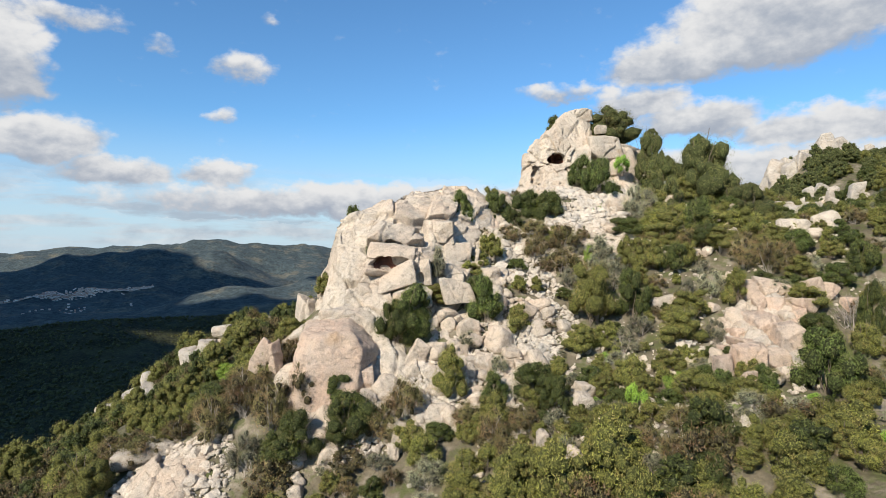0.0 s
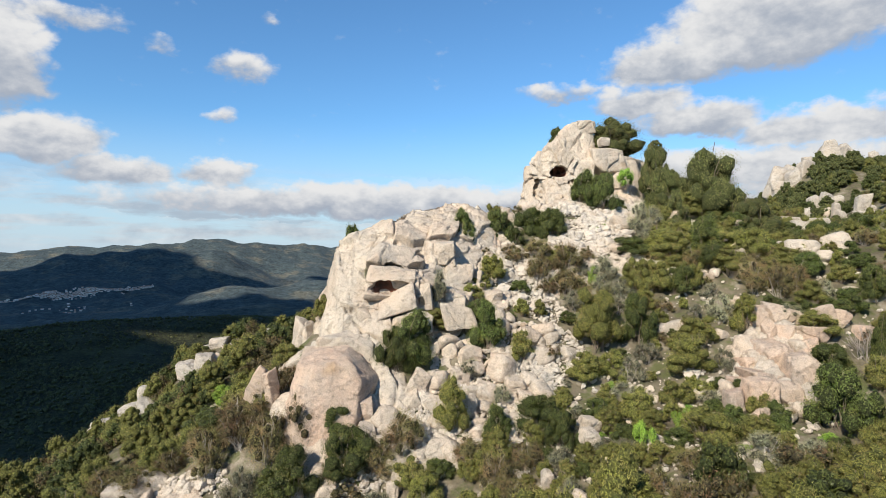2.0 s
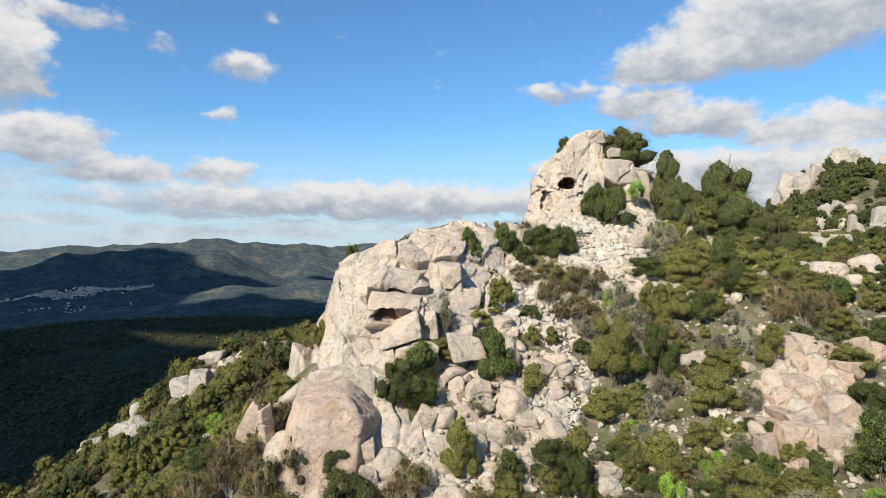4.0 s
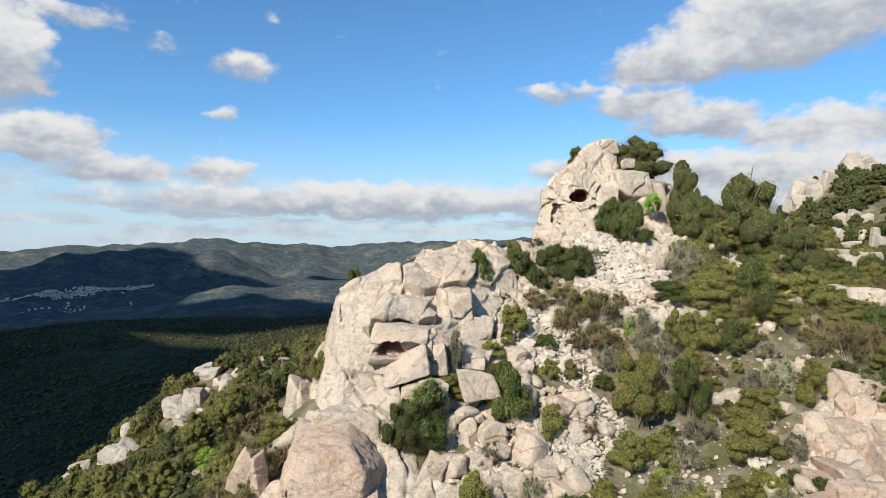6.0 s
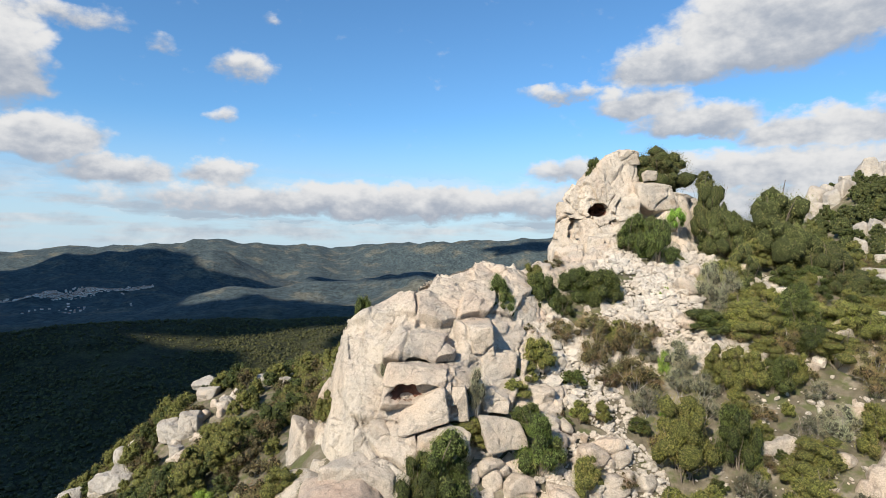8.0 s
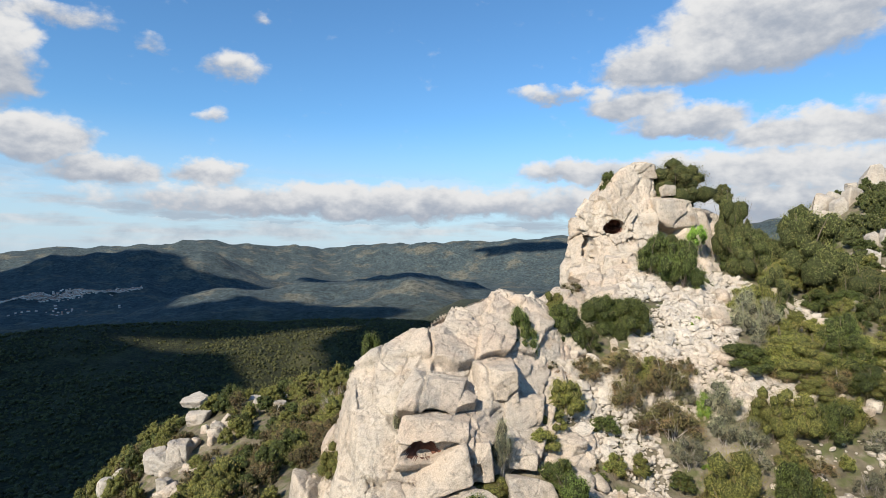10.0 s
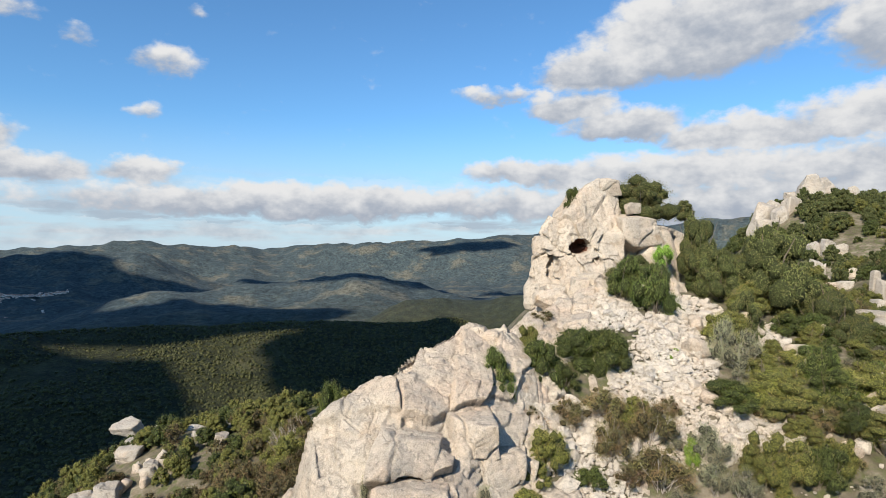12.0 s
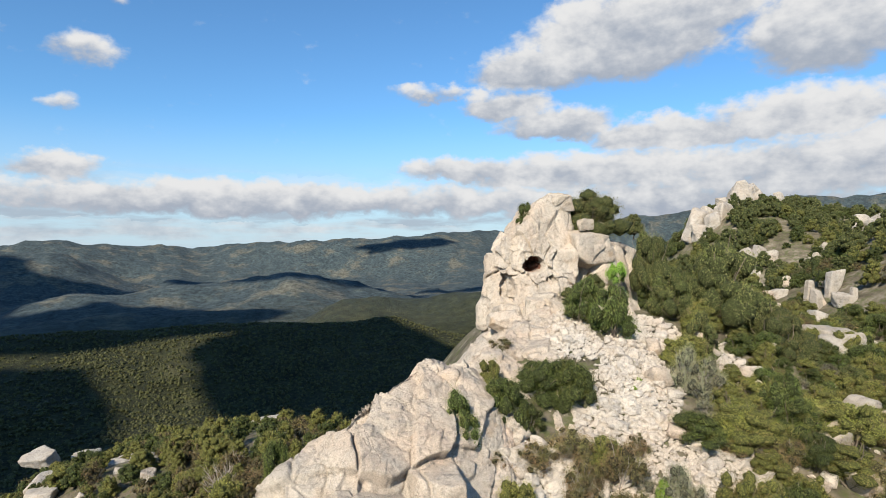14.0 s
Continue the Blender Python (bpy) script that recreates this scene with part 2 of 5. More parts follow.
def ground_material():
    """Stony soil with litter close by; oak and maquis cover with clearings far off, its colour tinted blue as painted
    haze past a kilometre.
    """
    m, n, l, b = material("hill_soil", 0.95)
    at = coords(n, "World")
    soil = ramp(n, l, tex(n, l, at, 0.8, 7, 0.65), (0.34, (0.075, 0.066, 0.042)), (0.52, (0.16, 0.137, 0.095)), (0.7, (0.33, 0.29, 0.23)))
    soil = mixed(n, l, ramp(n, l, tex(n, l, at, 1.7, 5, 0.6), (0.5, 0.0), (0.62, 0.8)), soil, (0.085, 0.10, 0.032))
    wood = ramp(n, l, tex(n, l, at, 0.055, 8, 0.7), (0.3, (0.013, 0.015, 0.006)), (0.52, (0.030, 0.033, 0.012)), (0.72, (0.054, 0.055, 0.022)))
    speck = ramp(n, l, tex(n, l, at, 0.3, 5, 0.75), (0.36, 0.25), (0.66, 1.7))
    wood = mixed(n, l, 0.85, wood, speck, "MULTIPLY")
    field = ramp(n, l, tex(n, l, at, 0.006, 6, 0.62), (0.58, 0.0), (0.7, 0.5))
    wood = mixed(n, l, field, wood, (0.10, 0.095, 0.045))
    scar = ramp(n, l, tex(n, l, at, 0.011, 8, 0.7), (0.66, 0.0), (0.71, 0.65))
    wood = mixed(n, l, scar, wood, (0.22, 0.17, 0.11))
    # drier far hills, base colour shifted to blue-grey to stand in for haze
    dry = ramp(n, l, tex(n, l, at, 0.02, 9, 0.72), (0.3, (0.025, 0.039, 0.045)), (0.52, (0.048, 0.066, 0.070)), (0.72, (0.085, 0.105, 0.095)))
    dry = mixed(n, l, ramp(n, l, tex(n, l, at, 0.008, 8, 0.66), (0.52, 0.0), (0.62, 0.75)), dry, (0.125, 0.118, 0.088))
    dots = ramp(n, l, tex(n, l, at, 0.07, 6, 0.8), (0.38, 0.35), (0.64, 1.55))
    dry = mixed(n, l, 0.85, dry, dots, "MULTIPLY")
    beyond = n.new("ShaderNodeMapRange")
    blue = n.new("ShaderNodeMapRange")
    sep = n.new("ShaderNodeSeparateXYZ")
    l.new(at, sep.inputs[0])
    for sock, v in (("From Min", 110.0), ("From Max", 190.0)):
        blue.inputs[sock].default_value = v
    length = n.new("ShaderNodeVectorMath")
    length.operation = "LENGTH"
    l.new(at, length.inputs[0])
    l.new(length.outputs["Value"], blue.inputs["Value"])
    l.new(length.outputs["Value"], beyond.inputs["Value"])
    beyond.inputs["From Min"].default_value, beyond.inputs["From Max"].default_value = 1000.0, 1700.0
    # haze-tinted colour takes over between 1000 and 1700 m
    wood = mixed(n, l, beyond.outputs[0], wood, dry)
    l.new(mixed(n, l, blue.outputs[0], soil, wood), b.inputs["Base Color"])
    mixh = n.new("ShaderNodeMath")
    mixh.operation = "ADD"
    l.new(tex(n, l, at, 4.0, 6, 0.7), mixh.inputs[0])
    far = n.new("ShaderNodeMath")
    far.operation = "MULTIPLY"
    far.inputs[1].default_value = 30.0
    l.new(tex(n, l, at, 0.05, 8, 0.75), far.inputs[0])
    hush = n.new("ShaderNodeMath")
    hush.operation = "MULTIPLY"
    l.new(far.outputs[0], hush.inputs[0])
    l.new(blue.outputs[0], hush.inputs[1])
    l.new(hush.outputs[0], mixh.inputs[1])
    bump(n, l, b, mixh.outputs[0], 0.8, 0.25)
    return m


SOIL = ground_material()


# ---- shapes ----
def hash01(i, j, k, seed):
    h = (i * 374761393 + j * 668265263 + k * 2147483647 + seed * 1274126177) & 0xFFFFFFFF
    h = ((h ^ (h >> 13)) * 1274126177) & 0xFFFFFFFF
    return ((h ^ (h >> 16)) & 0xFFFFFF) / 0xFFFFFF


def value_noise(p, seed=0):
    """Smooth noise in -1..1 at the points p (n x 3)."""
    q = np.floor(p).astype(np.int64)
    f = p - q
    f = f * f * (3 - 2 * f)
    out = 0.0
    for a in (0, 1):
        for b in (0, 1):
            for c in (0, 1):
                w = np.where(a, f[:, 0], 1 - f[:, 0]) * np.where(b, f[:, 1], 1 - f[:, 1]) * np.where(c, f[:, 2], 1 - f[:, 2])
                out = out + w * hash01(q[:, 0] + a, q[:, 1] + b, q[:, 2] + c, seed)
    return out * 2 - 1


def fbm(p, octaves, seed=0, gain=0.5):
    out, amp = 0.0, 1.0
    for o in range(octaves):
        out = out + amp * value_noise(p * 2 ** o + 17.3 * o, seed + o)
        amp *= gain
    return out


def smooth01(t):
    t = np.clip(t, 0, 1)
    return t * t * (3 - 2 * t)


BALLS = {}


def ball(sub):
    if sub not in BALLS:
        bm = bmesh.new()
        bmesh.ops.create_icosphere(bm, subdivisions=sub, radius=1.0)
        bm.verts.ensure_lookup_table()
        v = np.array([x.co for x in bm.verts])
        BALLS[sub] = v / np.linalg.norm(v, axis=1)[:, None], np.array([[x.index for x in f.verts] for f in bm.faces])
        bm.free()
    return BALLS[sub]


def mesh_of(name, verts, faces, materials, slots=None, smooth=True):
    me = bpy.data.meshes.new(name)
    verts, faces = np.asarray(verts, np.float32), np.asarray(faces, np.int32)
    me.vertices.add(len(verts))
    me.vertices.foreach_set("co", verts.ravel())
    k = faces.shape[1]
    me.loops.add(faces.size)
    me.loops.foreach_set("vertex_index", faces.ravel())
    me.polygons.add(len(faces))
    me.polygons.foreach_set("loop_start", np.arange(0, faces.size, k, dtype=np.int32))
    me.polygons.foreach_set("loop_total", np.full(len(faces), k, np.int32))
    for m in materials:
        me.materials.append(m)
    if slots is not None:
        me.polygons.foreach_set("material_index", np.asarray(slots, np.int32))
    me.polygons.foreach_set("use_smooth", np.full(len(faces), smooth, bool))
    me.update(calc_edges=True)
    return me


def cells(p, seed):
    """Nearest jittered cell of the points p: the cell's own random numbers, how near its border is, and the way from its middle."""
    q = np.floor(p).astype(np.int64)
    d1, d2 = np.full(len(p), 9.0), np.full(len(p), 9.0)
    pick, way = np.zeros((len(p), 3)), np.zeros((len(p), 3))
    for a in (-1, 0, 1):
        for b in (-1, 0, 1):
            for c in (-1, 0, 1):
                i, j, k = q[:, 0] + a, q[:, 1] + b, q[:, 2] + c
                f = np.stack([i + 0.1 + 0.8 * hash01(i, j, k, seed), j + 0.1 + 0.8 * hash01(i, j, k, seed + 1), k + 0.1 + 0.8 * hash01(i, j, k, seed + 2)], 1)
                d = np.linalg.norm(p - f, axis=1)
                near = d < d1
                d2 = np.where(near, d1, np.minimum(d2, d))
                d1 = np.where(near, d, d1)
                way[near] = (p - f)[near]
                pick[near] = np.stack([hash01(i, j, k, seed + 3), hash01(i, j, k, seed + 4), hash01(i, j, k, seed + 5)], 1)[near]
    return pick, d2 - d1, way


def rock_shape(size, seed, sub=5, planes=9, soft=26, rough=0.03, cracks=1, hollows=(), box=0.62, joint=0.0, taper=(0, 0, 0), cuts=()):
    """A weathered block: a many-sided form with worn edges, joints, grain and hollows (x, z, half width, half height, depth),
    cut in from the -y side. joint: size of the blocks into which frost has split it; taper: narrowing to the top, and the
    top's shift in x and y; cuts: planes (x, y, z, metres from the middle) that give the form instead of size. Returns vertices, faces and which faces lie in a hollow."""
    rng = np.random.default_rng(seed)
    d, faces = ball(sub)
    n = rng.normal(size=(planes, 3))
    n /= np.linalg.norm(n, axis=1)[:, None]
    h = rng.uniform(0.70, 1.0, planes)
    ax = np.vstack([np.eye(3), -np.eye(3)]) + rng.normal(scale=0.17, size=(6, 3))
    ax /= np.linalg.norm(ax, axis=1)[:, None]
    n, h = np.vstack([n, ax]), np.concatenate([h, rng.uniform(box, box + 0.25, 6)])
    if cuts:
        n, h = np.array(cuts)[:, :3], np.array(cuts)[:, 3]
        n = n / np.linalg.norm(n, axis=1)[:, None]
    g = np.maximum(d @ n.T, 0) / h
    r = (g ** soft).sum(1) ** (-1 / soft)
    size = np.array(size) / 2
    v = d * r[:, None]
    if not cuts:
        v *= size / np.abs(v).max(0)
    step = float(size.mean())
    up = v[:, 2] / size[2]
    v[:, :2] *= (1 - taper[0] * (up + 1) / 2)[:, None]
    v[:, 0] += taper[1] * size[0] * (up + 1) / 2
    v[:, 1] += taper[2] * size[1] * (up + 1) / 2
    out = v / np.linalg.norm(v, axis=1)[:, None]
    off = fbm(v / step * 1.2 + seed, 3, seed) * rough * 1.8 * step + fbm(v * 2.6 + seed, 4, seed + 9, 0.6) * min(0.06, rough * step * 1.4)
    for c in range(cracks):
        cn = rng.normal(size=3) * (1, 0.5, 0.8)
        cn /= np.linalg.norm(cn)
        s = v @ cn - rng.uniform(-0.5, 0.5) * step + value_noise(v / step * 2 + c * 7, seed) * 0.2 * step
        off -= np.exp(-(s / (0.02 * step + 0.014)) ** 2) * 0.09 * step
        off += np.where(s > 0, 0.045, -0.03) * step * smooth01(np.abs(s) / (0.04 * step))
    if joint:
        w = v + fbm(v * 0.9, 2, seed + 4)[:, None] * 0.22 * joint
        w = w @ np.array(((0.94, 0.2, -0.28), (-0.26, 0.95, -0.17), (0.23, 0.23, 0.95))) * (1.0, 0.8, 0.72) / joint
        pick, rim, way = cells(w, seed)
        off += (pick[:, 0] - 0.5) * 0.24 * joint + (way * (pick - 0.5)).sum(1) * 0.4 * joint
        off -= np.exp(-(rim / 0.045) ** 2) * 0.16 * joint
        pick, rim, way = cells(w * 2.7 + 5, seed + 31)
        off += (pick[:, 0] - 0.5) * 0.08 * joint - np.exp(-(rim / 0.06) ** 2) * 0.035 * joint
    v = v + out * off[:, None]
    inside = np.zeros(len(v))
    for hx, hz, rx, rz, depth in hollows:
        wob = 1 + 0.22 * value_noise(v / rx * 1.2, seed + 5) + 0.08 * value_noise(v / rx * 5, seed + 6)
        e = np.sqrt(((v[:, 0] - hx) / rx) ** 2 + ((v[:, 2] - hz) / (rz * np.where(v[:, 2] < hz, 0.75, 1.15))) ** 2) / wob
        s = smooth01((1.1 - e) / 0.22) * (v[:, 1] < 0.1 * size[1])
        v[:, 1] += s * depth * (0.8 + 0.3 * value_noise(v * 3, seed + 2))
        v[:, 2] += s * smooth01((v[:, 2] - hz) / rz) * rz * 0.3
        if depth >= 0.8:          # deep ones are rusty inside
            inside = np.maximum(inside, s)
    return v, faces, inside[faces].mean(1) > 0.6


def part(name, me, parent, label="", at=None):
    ob = new(name, me)
    if at is not None:
        ob.matrix_basis = at
    ob.parent = parent
    return tagged(ob, label) if label else ob


# ---- the land ----
GRID_X = np.array((-50, -32, -20, -10, -4, 2, 10, 20, 34, 45, 55, 65, 80.0))
GRID_Y = np.array((-15, 5, 14, 20, 26, 32, 40, 52, 60, 70, 84, 100.0))
HILL = np.array((
    (-35.2, -26.3, -20.4, -15.7, -10.1, -4.7, 0.7, -6.4, -8.9, -9, -8.5, -16),
    (-14, -7.3, -2.3, 0.7, 3.1, 3.6, 4.5, 2.7, 6.7, 7.6, 1.3, -4.8),
    (-2.4, 1, 5.7, 7.8, 8.6, 8.5, 8.7, 12.3, 10, 10, 4.6, 2.7),
    (4.7, 8.2, 9.8, 12.4, 11.3, 14.6, 13.6, 14.5, 13.1, 11.2, 4.2, 2.3),
    (7.5, 11, 10.1, 14.9, 18, 17.5, 16.8, 15.8, 13.7, 10.7, 3.9, -0.5),
    (9.7, 12.5, 12.8, 15.1, 19.5, 22.4, 18.1, 14.3, 13.4, 9.6, 4.3, -4),
    (12, 13.2, 15, 16, 18.5, 22.6, 25, 22.5, 13.5, 10.7, 8.7, -1.5),
    (13.7, 18.2, 15.9, 17.9, 21.2, 21.6, 24.5, 24.9, 18.9, 14.8, 6.9, 0.3),
    (15.7, 18.9, 20.1, 21.6, 24.6, 22.3, 22.9, 23.2, 22.9, 20.5, 17.2, 12.3),
    (17.2, 20.1, 22.4, 24.3, 26.3, 28.6, 30.4, 27.7, 25.2, 26.5, 24.4, 17.5),
    (18.6, 21.6, 23.2, 24.2, 25.1, 26.6, 29.6, 32, 28.8, 30.5, 33.6, 22.4),
    (19.9, 22.9, 23.9, 24.5, 25.2, 25.8, 26.8, 27.9, 29.9, 29.5, 34.4, 30),
    (21.5, 24.7, 25.5, 26, 26.5, 27.3, 29, 31, 31, 33.7, 31.1, 30.4),
))


def spline(knots, v):
    """Weights of a cubic through uneven knots."""
    v = np.clip(v, knots[0], knots[-1])
    n, r = len(knots), np.arange(len(v))
    i = np.clip(np.searchsorted(knots, v) - 1, 0, n - 2)
    h = knots[i + 1] - knots[i]
    s = (v - knots[i]) / h
    w = np.zeros((len(v), n))
    w[r, i] += 2 * s ** 3 - 3 * s ** 2 + 1
    w[r, i + 1] += 3 * s ** 2 - 2 * s ** 3
    for k, c in ((i, s ** 3 - 2 * s ** 2 + s), (i + 1, s ** 3 - s ** 2)):
        a, b = np.maximum(k - 1, 0), np.minimum(k + 1, n - 1)
        w[r, b] += c * h / (knots[b] - knots[a])
        w[r, a] -= c * h / (knots[b] - knots[a])
    return w


# swells that the coarse grid misses: x, y, radius, rise
SWELLS = ((12.0, 29.0, 4.2, 0.75), (9.0, 32.5, 3.2, 0.45), (15.5, 30.5, 3.0, 0.55), (11.0, 25.2, 2.4, 0.35), (-11.5, 28.0, 3.0, 0.5), (-37.0, 53.0, 9.0, -5.0), (-33.0, 70.0, 9.0, -4.0), (-14.5, 55.0, 4.0, 0.5))


def hill(x, y):
    z = np.einsum("ij,jk,ik->i", spline(GRID_X, x), HILL, spline(GRID_Y, y))
    for cx, cy, r, rise in SWELLS:
        z = z + rise * np.exp(-((x - cx) ** 2 + (y - cy) ** 2) / r ** 2)
    return z


# ridges beyond the valley: distance, depth, and crest heights by bearing (degrees from +y)
RIDGES = (
    (760, 210, (-60, -45, -37, -31, -26, -17, -9, -4, 3, 8, 13, 20, 40), (-70, -60, -58, -57, -63, -67, -61, -65, -68, -68, -88, -105, -90)),
    (1200, 190, (-60, -20, -8, -3, 2, 5, 9, 13, 16, 24, 45), (-215, -215, -200, -140, -83, -75, -74, -56, -50, -60, -60)),
    (1900, 300, (-60, -32, -25, -23, -18, -12, -6, -2, 4, 7, 11, 30), (-230, -200, -139, -116, -86, -80, -56, -53, -87, -97, -140, -120)),
    (3300, 430, (-60, -37, -35, -33, -29, -26, -22.5, -20, -18, -14, 10, 45), (-100, -73, -50, -12, 8, 25, 28, 4, -77, -160, -170, -60)),
    (4300, 520, (-60, -37, -32.5, -30, -25, -20, -16, -10, -3.4, 0, 6.5, 7.6, 9, 13, 18, 25, 32, 36, 43, 50, 65),
     (0, 5, 29, 40, 63, 88, 70, 42, 77, 77, 96, 122, 104, 135, 152, 200, 240, 280, 325, 310, 250)),
)
FLOOR_R, FLOOR_Z = (0, 60, 150, 300, 600, 1500, 3000, 5000), (-10, -25, -62, -108, -125, -150, -185, -150)


def far_land(x, y):
    r, a = np.hypot(x, y), np.degrees(np.arctan2(x, y))
    base = np.interp(r, FLOOR_R, FLOOR_Z)
    z = base.copy()
    p = np.stack([x, y, np.zeros_like(x)], 1)
    for dist, deep, bearing, crest in RIDGES:
        wav = fbm(p / (dist * 0.16) + dist, 4, 3)
        top = np.interp(a, bearing, crest)
        top = np.interp(a + 0.8, bearing, crest) * 0.25 + top * 0.5 + np.interp(a - 0.8, bearing, crest) * 0.25
        u = (r - dist * (1 + 0.05 * wav)) / deep
        z = np.maximum(z, base + (top - base) * np.exp(-np.abs(u) ** 1.7) * (1 + 0.05 * wav * np.minimum(np.abs(u) * 2, 1)))
    z += 52 * np.exp(-(np.hypot((a - 7.75) * 75, r - 4280) / 62) ** 2)          # a small rocky peak on the skyline
    gully = 1 - np.abs(fbm(p / 330 + 3, 5, 12, 0.55))
    z += (gully - 0.72) * np.interp(r, (300, 900, 2500, 4600), (0, 18, 44, 26))
    return z + fbm(p / 90, 5, 8) * np.interp(r, (100, 700, 4000), (1.5, 5, 14)) * 0.5


def height(x, y):
    x, y = np.atleast_1d(np.asarray(x, float)), np.atleast_1d(np.asarray(y, float))
    out = np.hypot(np.maximum(np.maximum(-46 - x, x - 77), 0), np.maximum(np.maximum(-14 - y, y - 96), 0))
    p = np.stack([x, y, np.zeros_like(x)], 1)
    near = hill(x, y) + fbm(p / 5.0, 4, 4) * 0.16 - out * 0.28
    k = smooth01(out / 90)
    return near * (1 - k) + far_land(x, y) * k


def build_ground():
    front = np.linspace(-42, 56, 280)
    ang = np.radians(np.concatenate([front, np.linspace(58, 316, 60)]))
    rad = np.concatenate([[0.0], np.geomspace(2.5, 4950, 270)])
    cx, cy = 2.0, 0.0
    a, r = np.meshgrid(ang, rad)
    x, y = (cx + np.sin(a) * r).ravel(), (cy + np.cos(a) * r).ravel()
    v = np.stack([x, y, height(x, y)], 1)
    na, nr = len(ang), len(rad)
    i, j = np.meshgrid(np.arange(nr - 1), np.arange(na), indexing="ij")
    q = np.stack([i * na + j, (i + 1) * na + j, (i + 1) * na + (j + 1) % na, i * na + (j + 1) % na], -1).reshape(-1, 4)
    return tagged(new("ground", mesh_of("ground", v, q[:, ::-1], [SOIL])), "stony hillside soil falling to wooded valleys and hills tinted blue for haze", "ground", kind="structure")


build_ground()


# ---- rocks ----
def block(row, mat, sub=5, **kw):
    """Mesh and pose of a block from x, y, z, width, depth, height, turn, lean, seed."""
    x, y, z, w, dp, h, turn, lean, seed = row
    v, f, hol = rock_shape((w, dp, h), int(seed), sub, **kw)
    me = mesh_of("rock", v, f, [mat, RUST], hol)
    return me, pose(x, y, z, 0, lean, turn)


def outcrop(name, label, base, rows, mat, sub=6, holes={}, tapers={}, joints={}, forms={}, **kw):
    top = tagged(new(name), label, "rock outcrop")
    top.location = base
    for i, row in enumerate(rows):
        me, m = block(row, mat, 7 if i in joints else 6 if i in holes else sub, hollows=holes.get(i, ()), taper=tapers.get(i, (0, 0, 0)), joint=joints.get(i, 0.0), **{**kw, **forms.get(i, {})})
        part("rock_block", me, top, at=Matrix.Translation(-Vector(base)) @ m)
    return top


# x, y, z, width, depth, height, turn, lean, seed
CRAG_TOP = (
    (-2.55, 26.61, 19.88, 1.61, 2.05, 2.36, 5, 4, 1),
    (5.42, 33.31, 23.46, 1.48, 1.46, 0.85, 10, -8, 2),
)
CRAG_FACE = (
    (-0.49, 25.38, 21.21, 2.39, 2.71, 1.71, 0, 12, 41),
    (-0.19, 24.60, 20.22, 2.89, 2.93, 1.83, -4, 0, 42),
    (-0.21, 24.32, 19.29, 2.11, 2.41, 1.59, 3, -14, 43),
    (1.04, 24.46, 19.54, 1.20, 1.68, 1.47, -6, 0, 44),
    (1.90, 26.86, 21.37, 2.33, 2.65, 1.97, 5, 10, 45),
    (2.66, 26.69, 20.29, 1.74, 2.20, 1.60, 10, 5, 46),
    (3.49, 26.95, 20.20, 1.20, 1.54, 1.30, -10, 10, 47),
    (0.79, 25.13, 20.30, 2.27, 2.60, 1.06, 0, -5, 48),
    (-2.59, 25.91, 19.92, 1.13, 1.44, 2.16, 4, 6, 49),
    (4.12, 27.49, 20.33, 1.05, 1.35, 0.99, 0, 12, 50),
    (4.23, 25.93, 19.34, 1.05, 1.35, 0.99, 12, 0, 51),
    (2.68, 25.28, 19.54, 1.04, 1.33, 0.92, -8, 6, 52),
    (0.52, 25.60, 21.19, 1.46, 1.67, 0.93, 0, 4, 53),
)
CRAG_FOOT = (
    (2.62, 23.71, 18.77, 1.87, 1.47, 1.20, 10, 6, 81),
    (0.64, 23.24, 18.44, 1.99, 1.56, 1.48, -5, -12, 82),
    (-1.52, 23.77, 18.71, 1.09, 1.08, 1.09, 8, 0, 83),
    (-2.86, 24.22, 18.42, 1.24, 1.23, 1.22, 0, 0, 84),
    (-2.19, 23.70, 18.41, 0.88, 0.87, 0.88, 12, 5, 85),
    (-3.84, 27.03, 19.08, 1.17, 1.27, 1.87, 0, 10, 86),
    (-4.75, 26.17, 17.34, 1.70, 1.67, 2.21, -8, 10, 87),
    (-2.11, 23.23, 17.39, 3.11, 2.99, 2.01, 6, -6, 88),
    (-4.18, 23.24, 16.56, 2.04, 2.19, 1.79, 0, -10, 89),
    (0.14, 23.50, 17.42, 2.58, 2.01, 1.55, 0, 0, 90),
)
PINK_ROCK = (
    (-2.45, 20.9, 16.2, 4.0, 3.4, 3.6, 2, 7, 121),
    (-3.05, 20.1, 15.2, 2.7, 2.6, 2.9, -8, 2, 122),
    (-5.60, 21.54, 16.16, 0.86, 1.02, 1.67, 0, 6, 123),
    (-5.00, 21.31, 15.94, 0.78, 0.93, 1.89, 10, -4, 124),
    (-1.40, 20.34, 15.40, 1.48, 1.31, 1.64, 10, 0, 125),
)
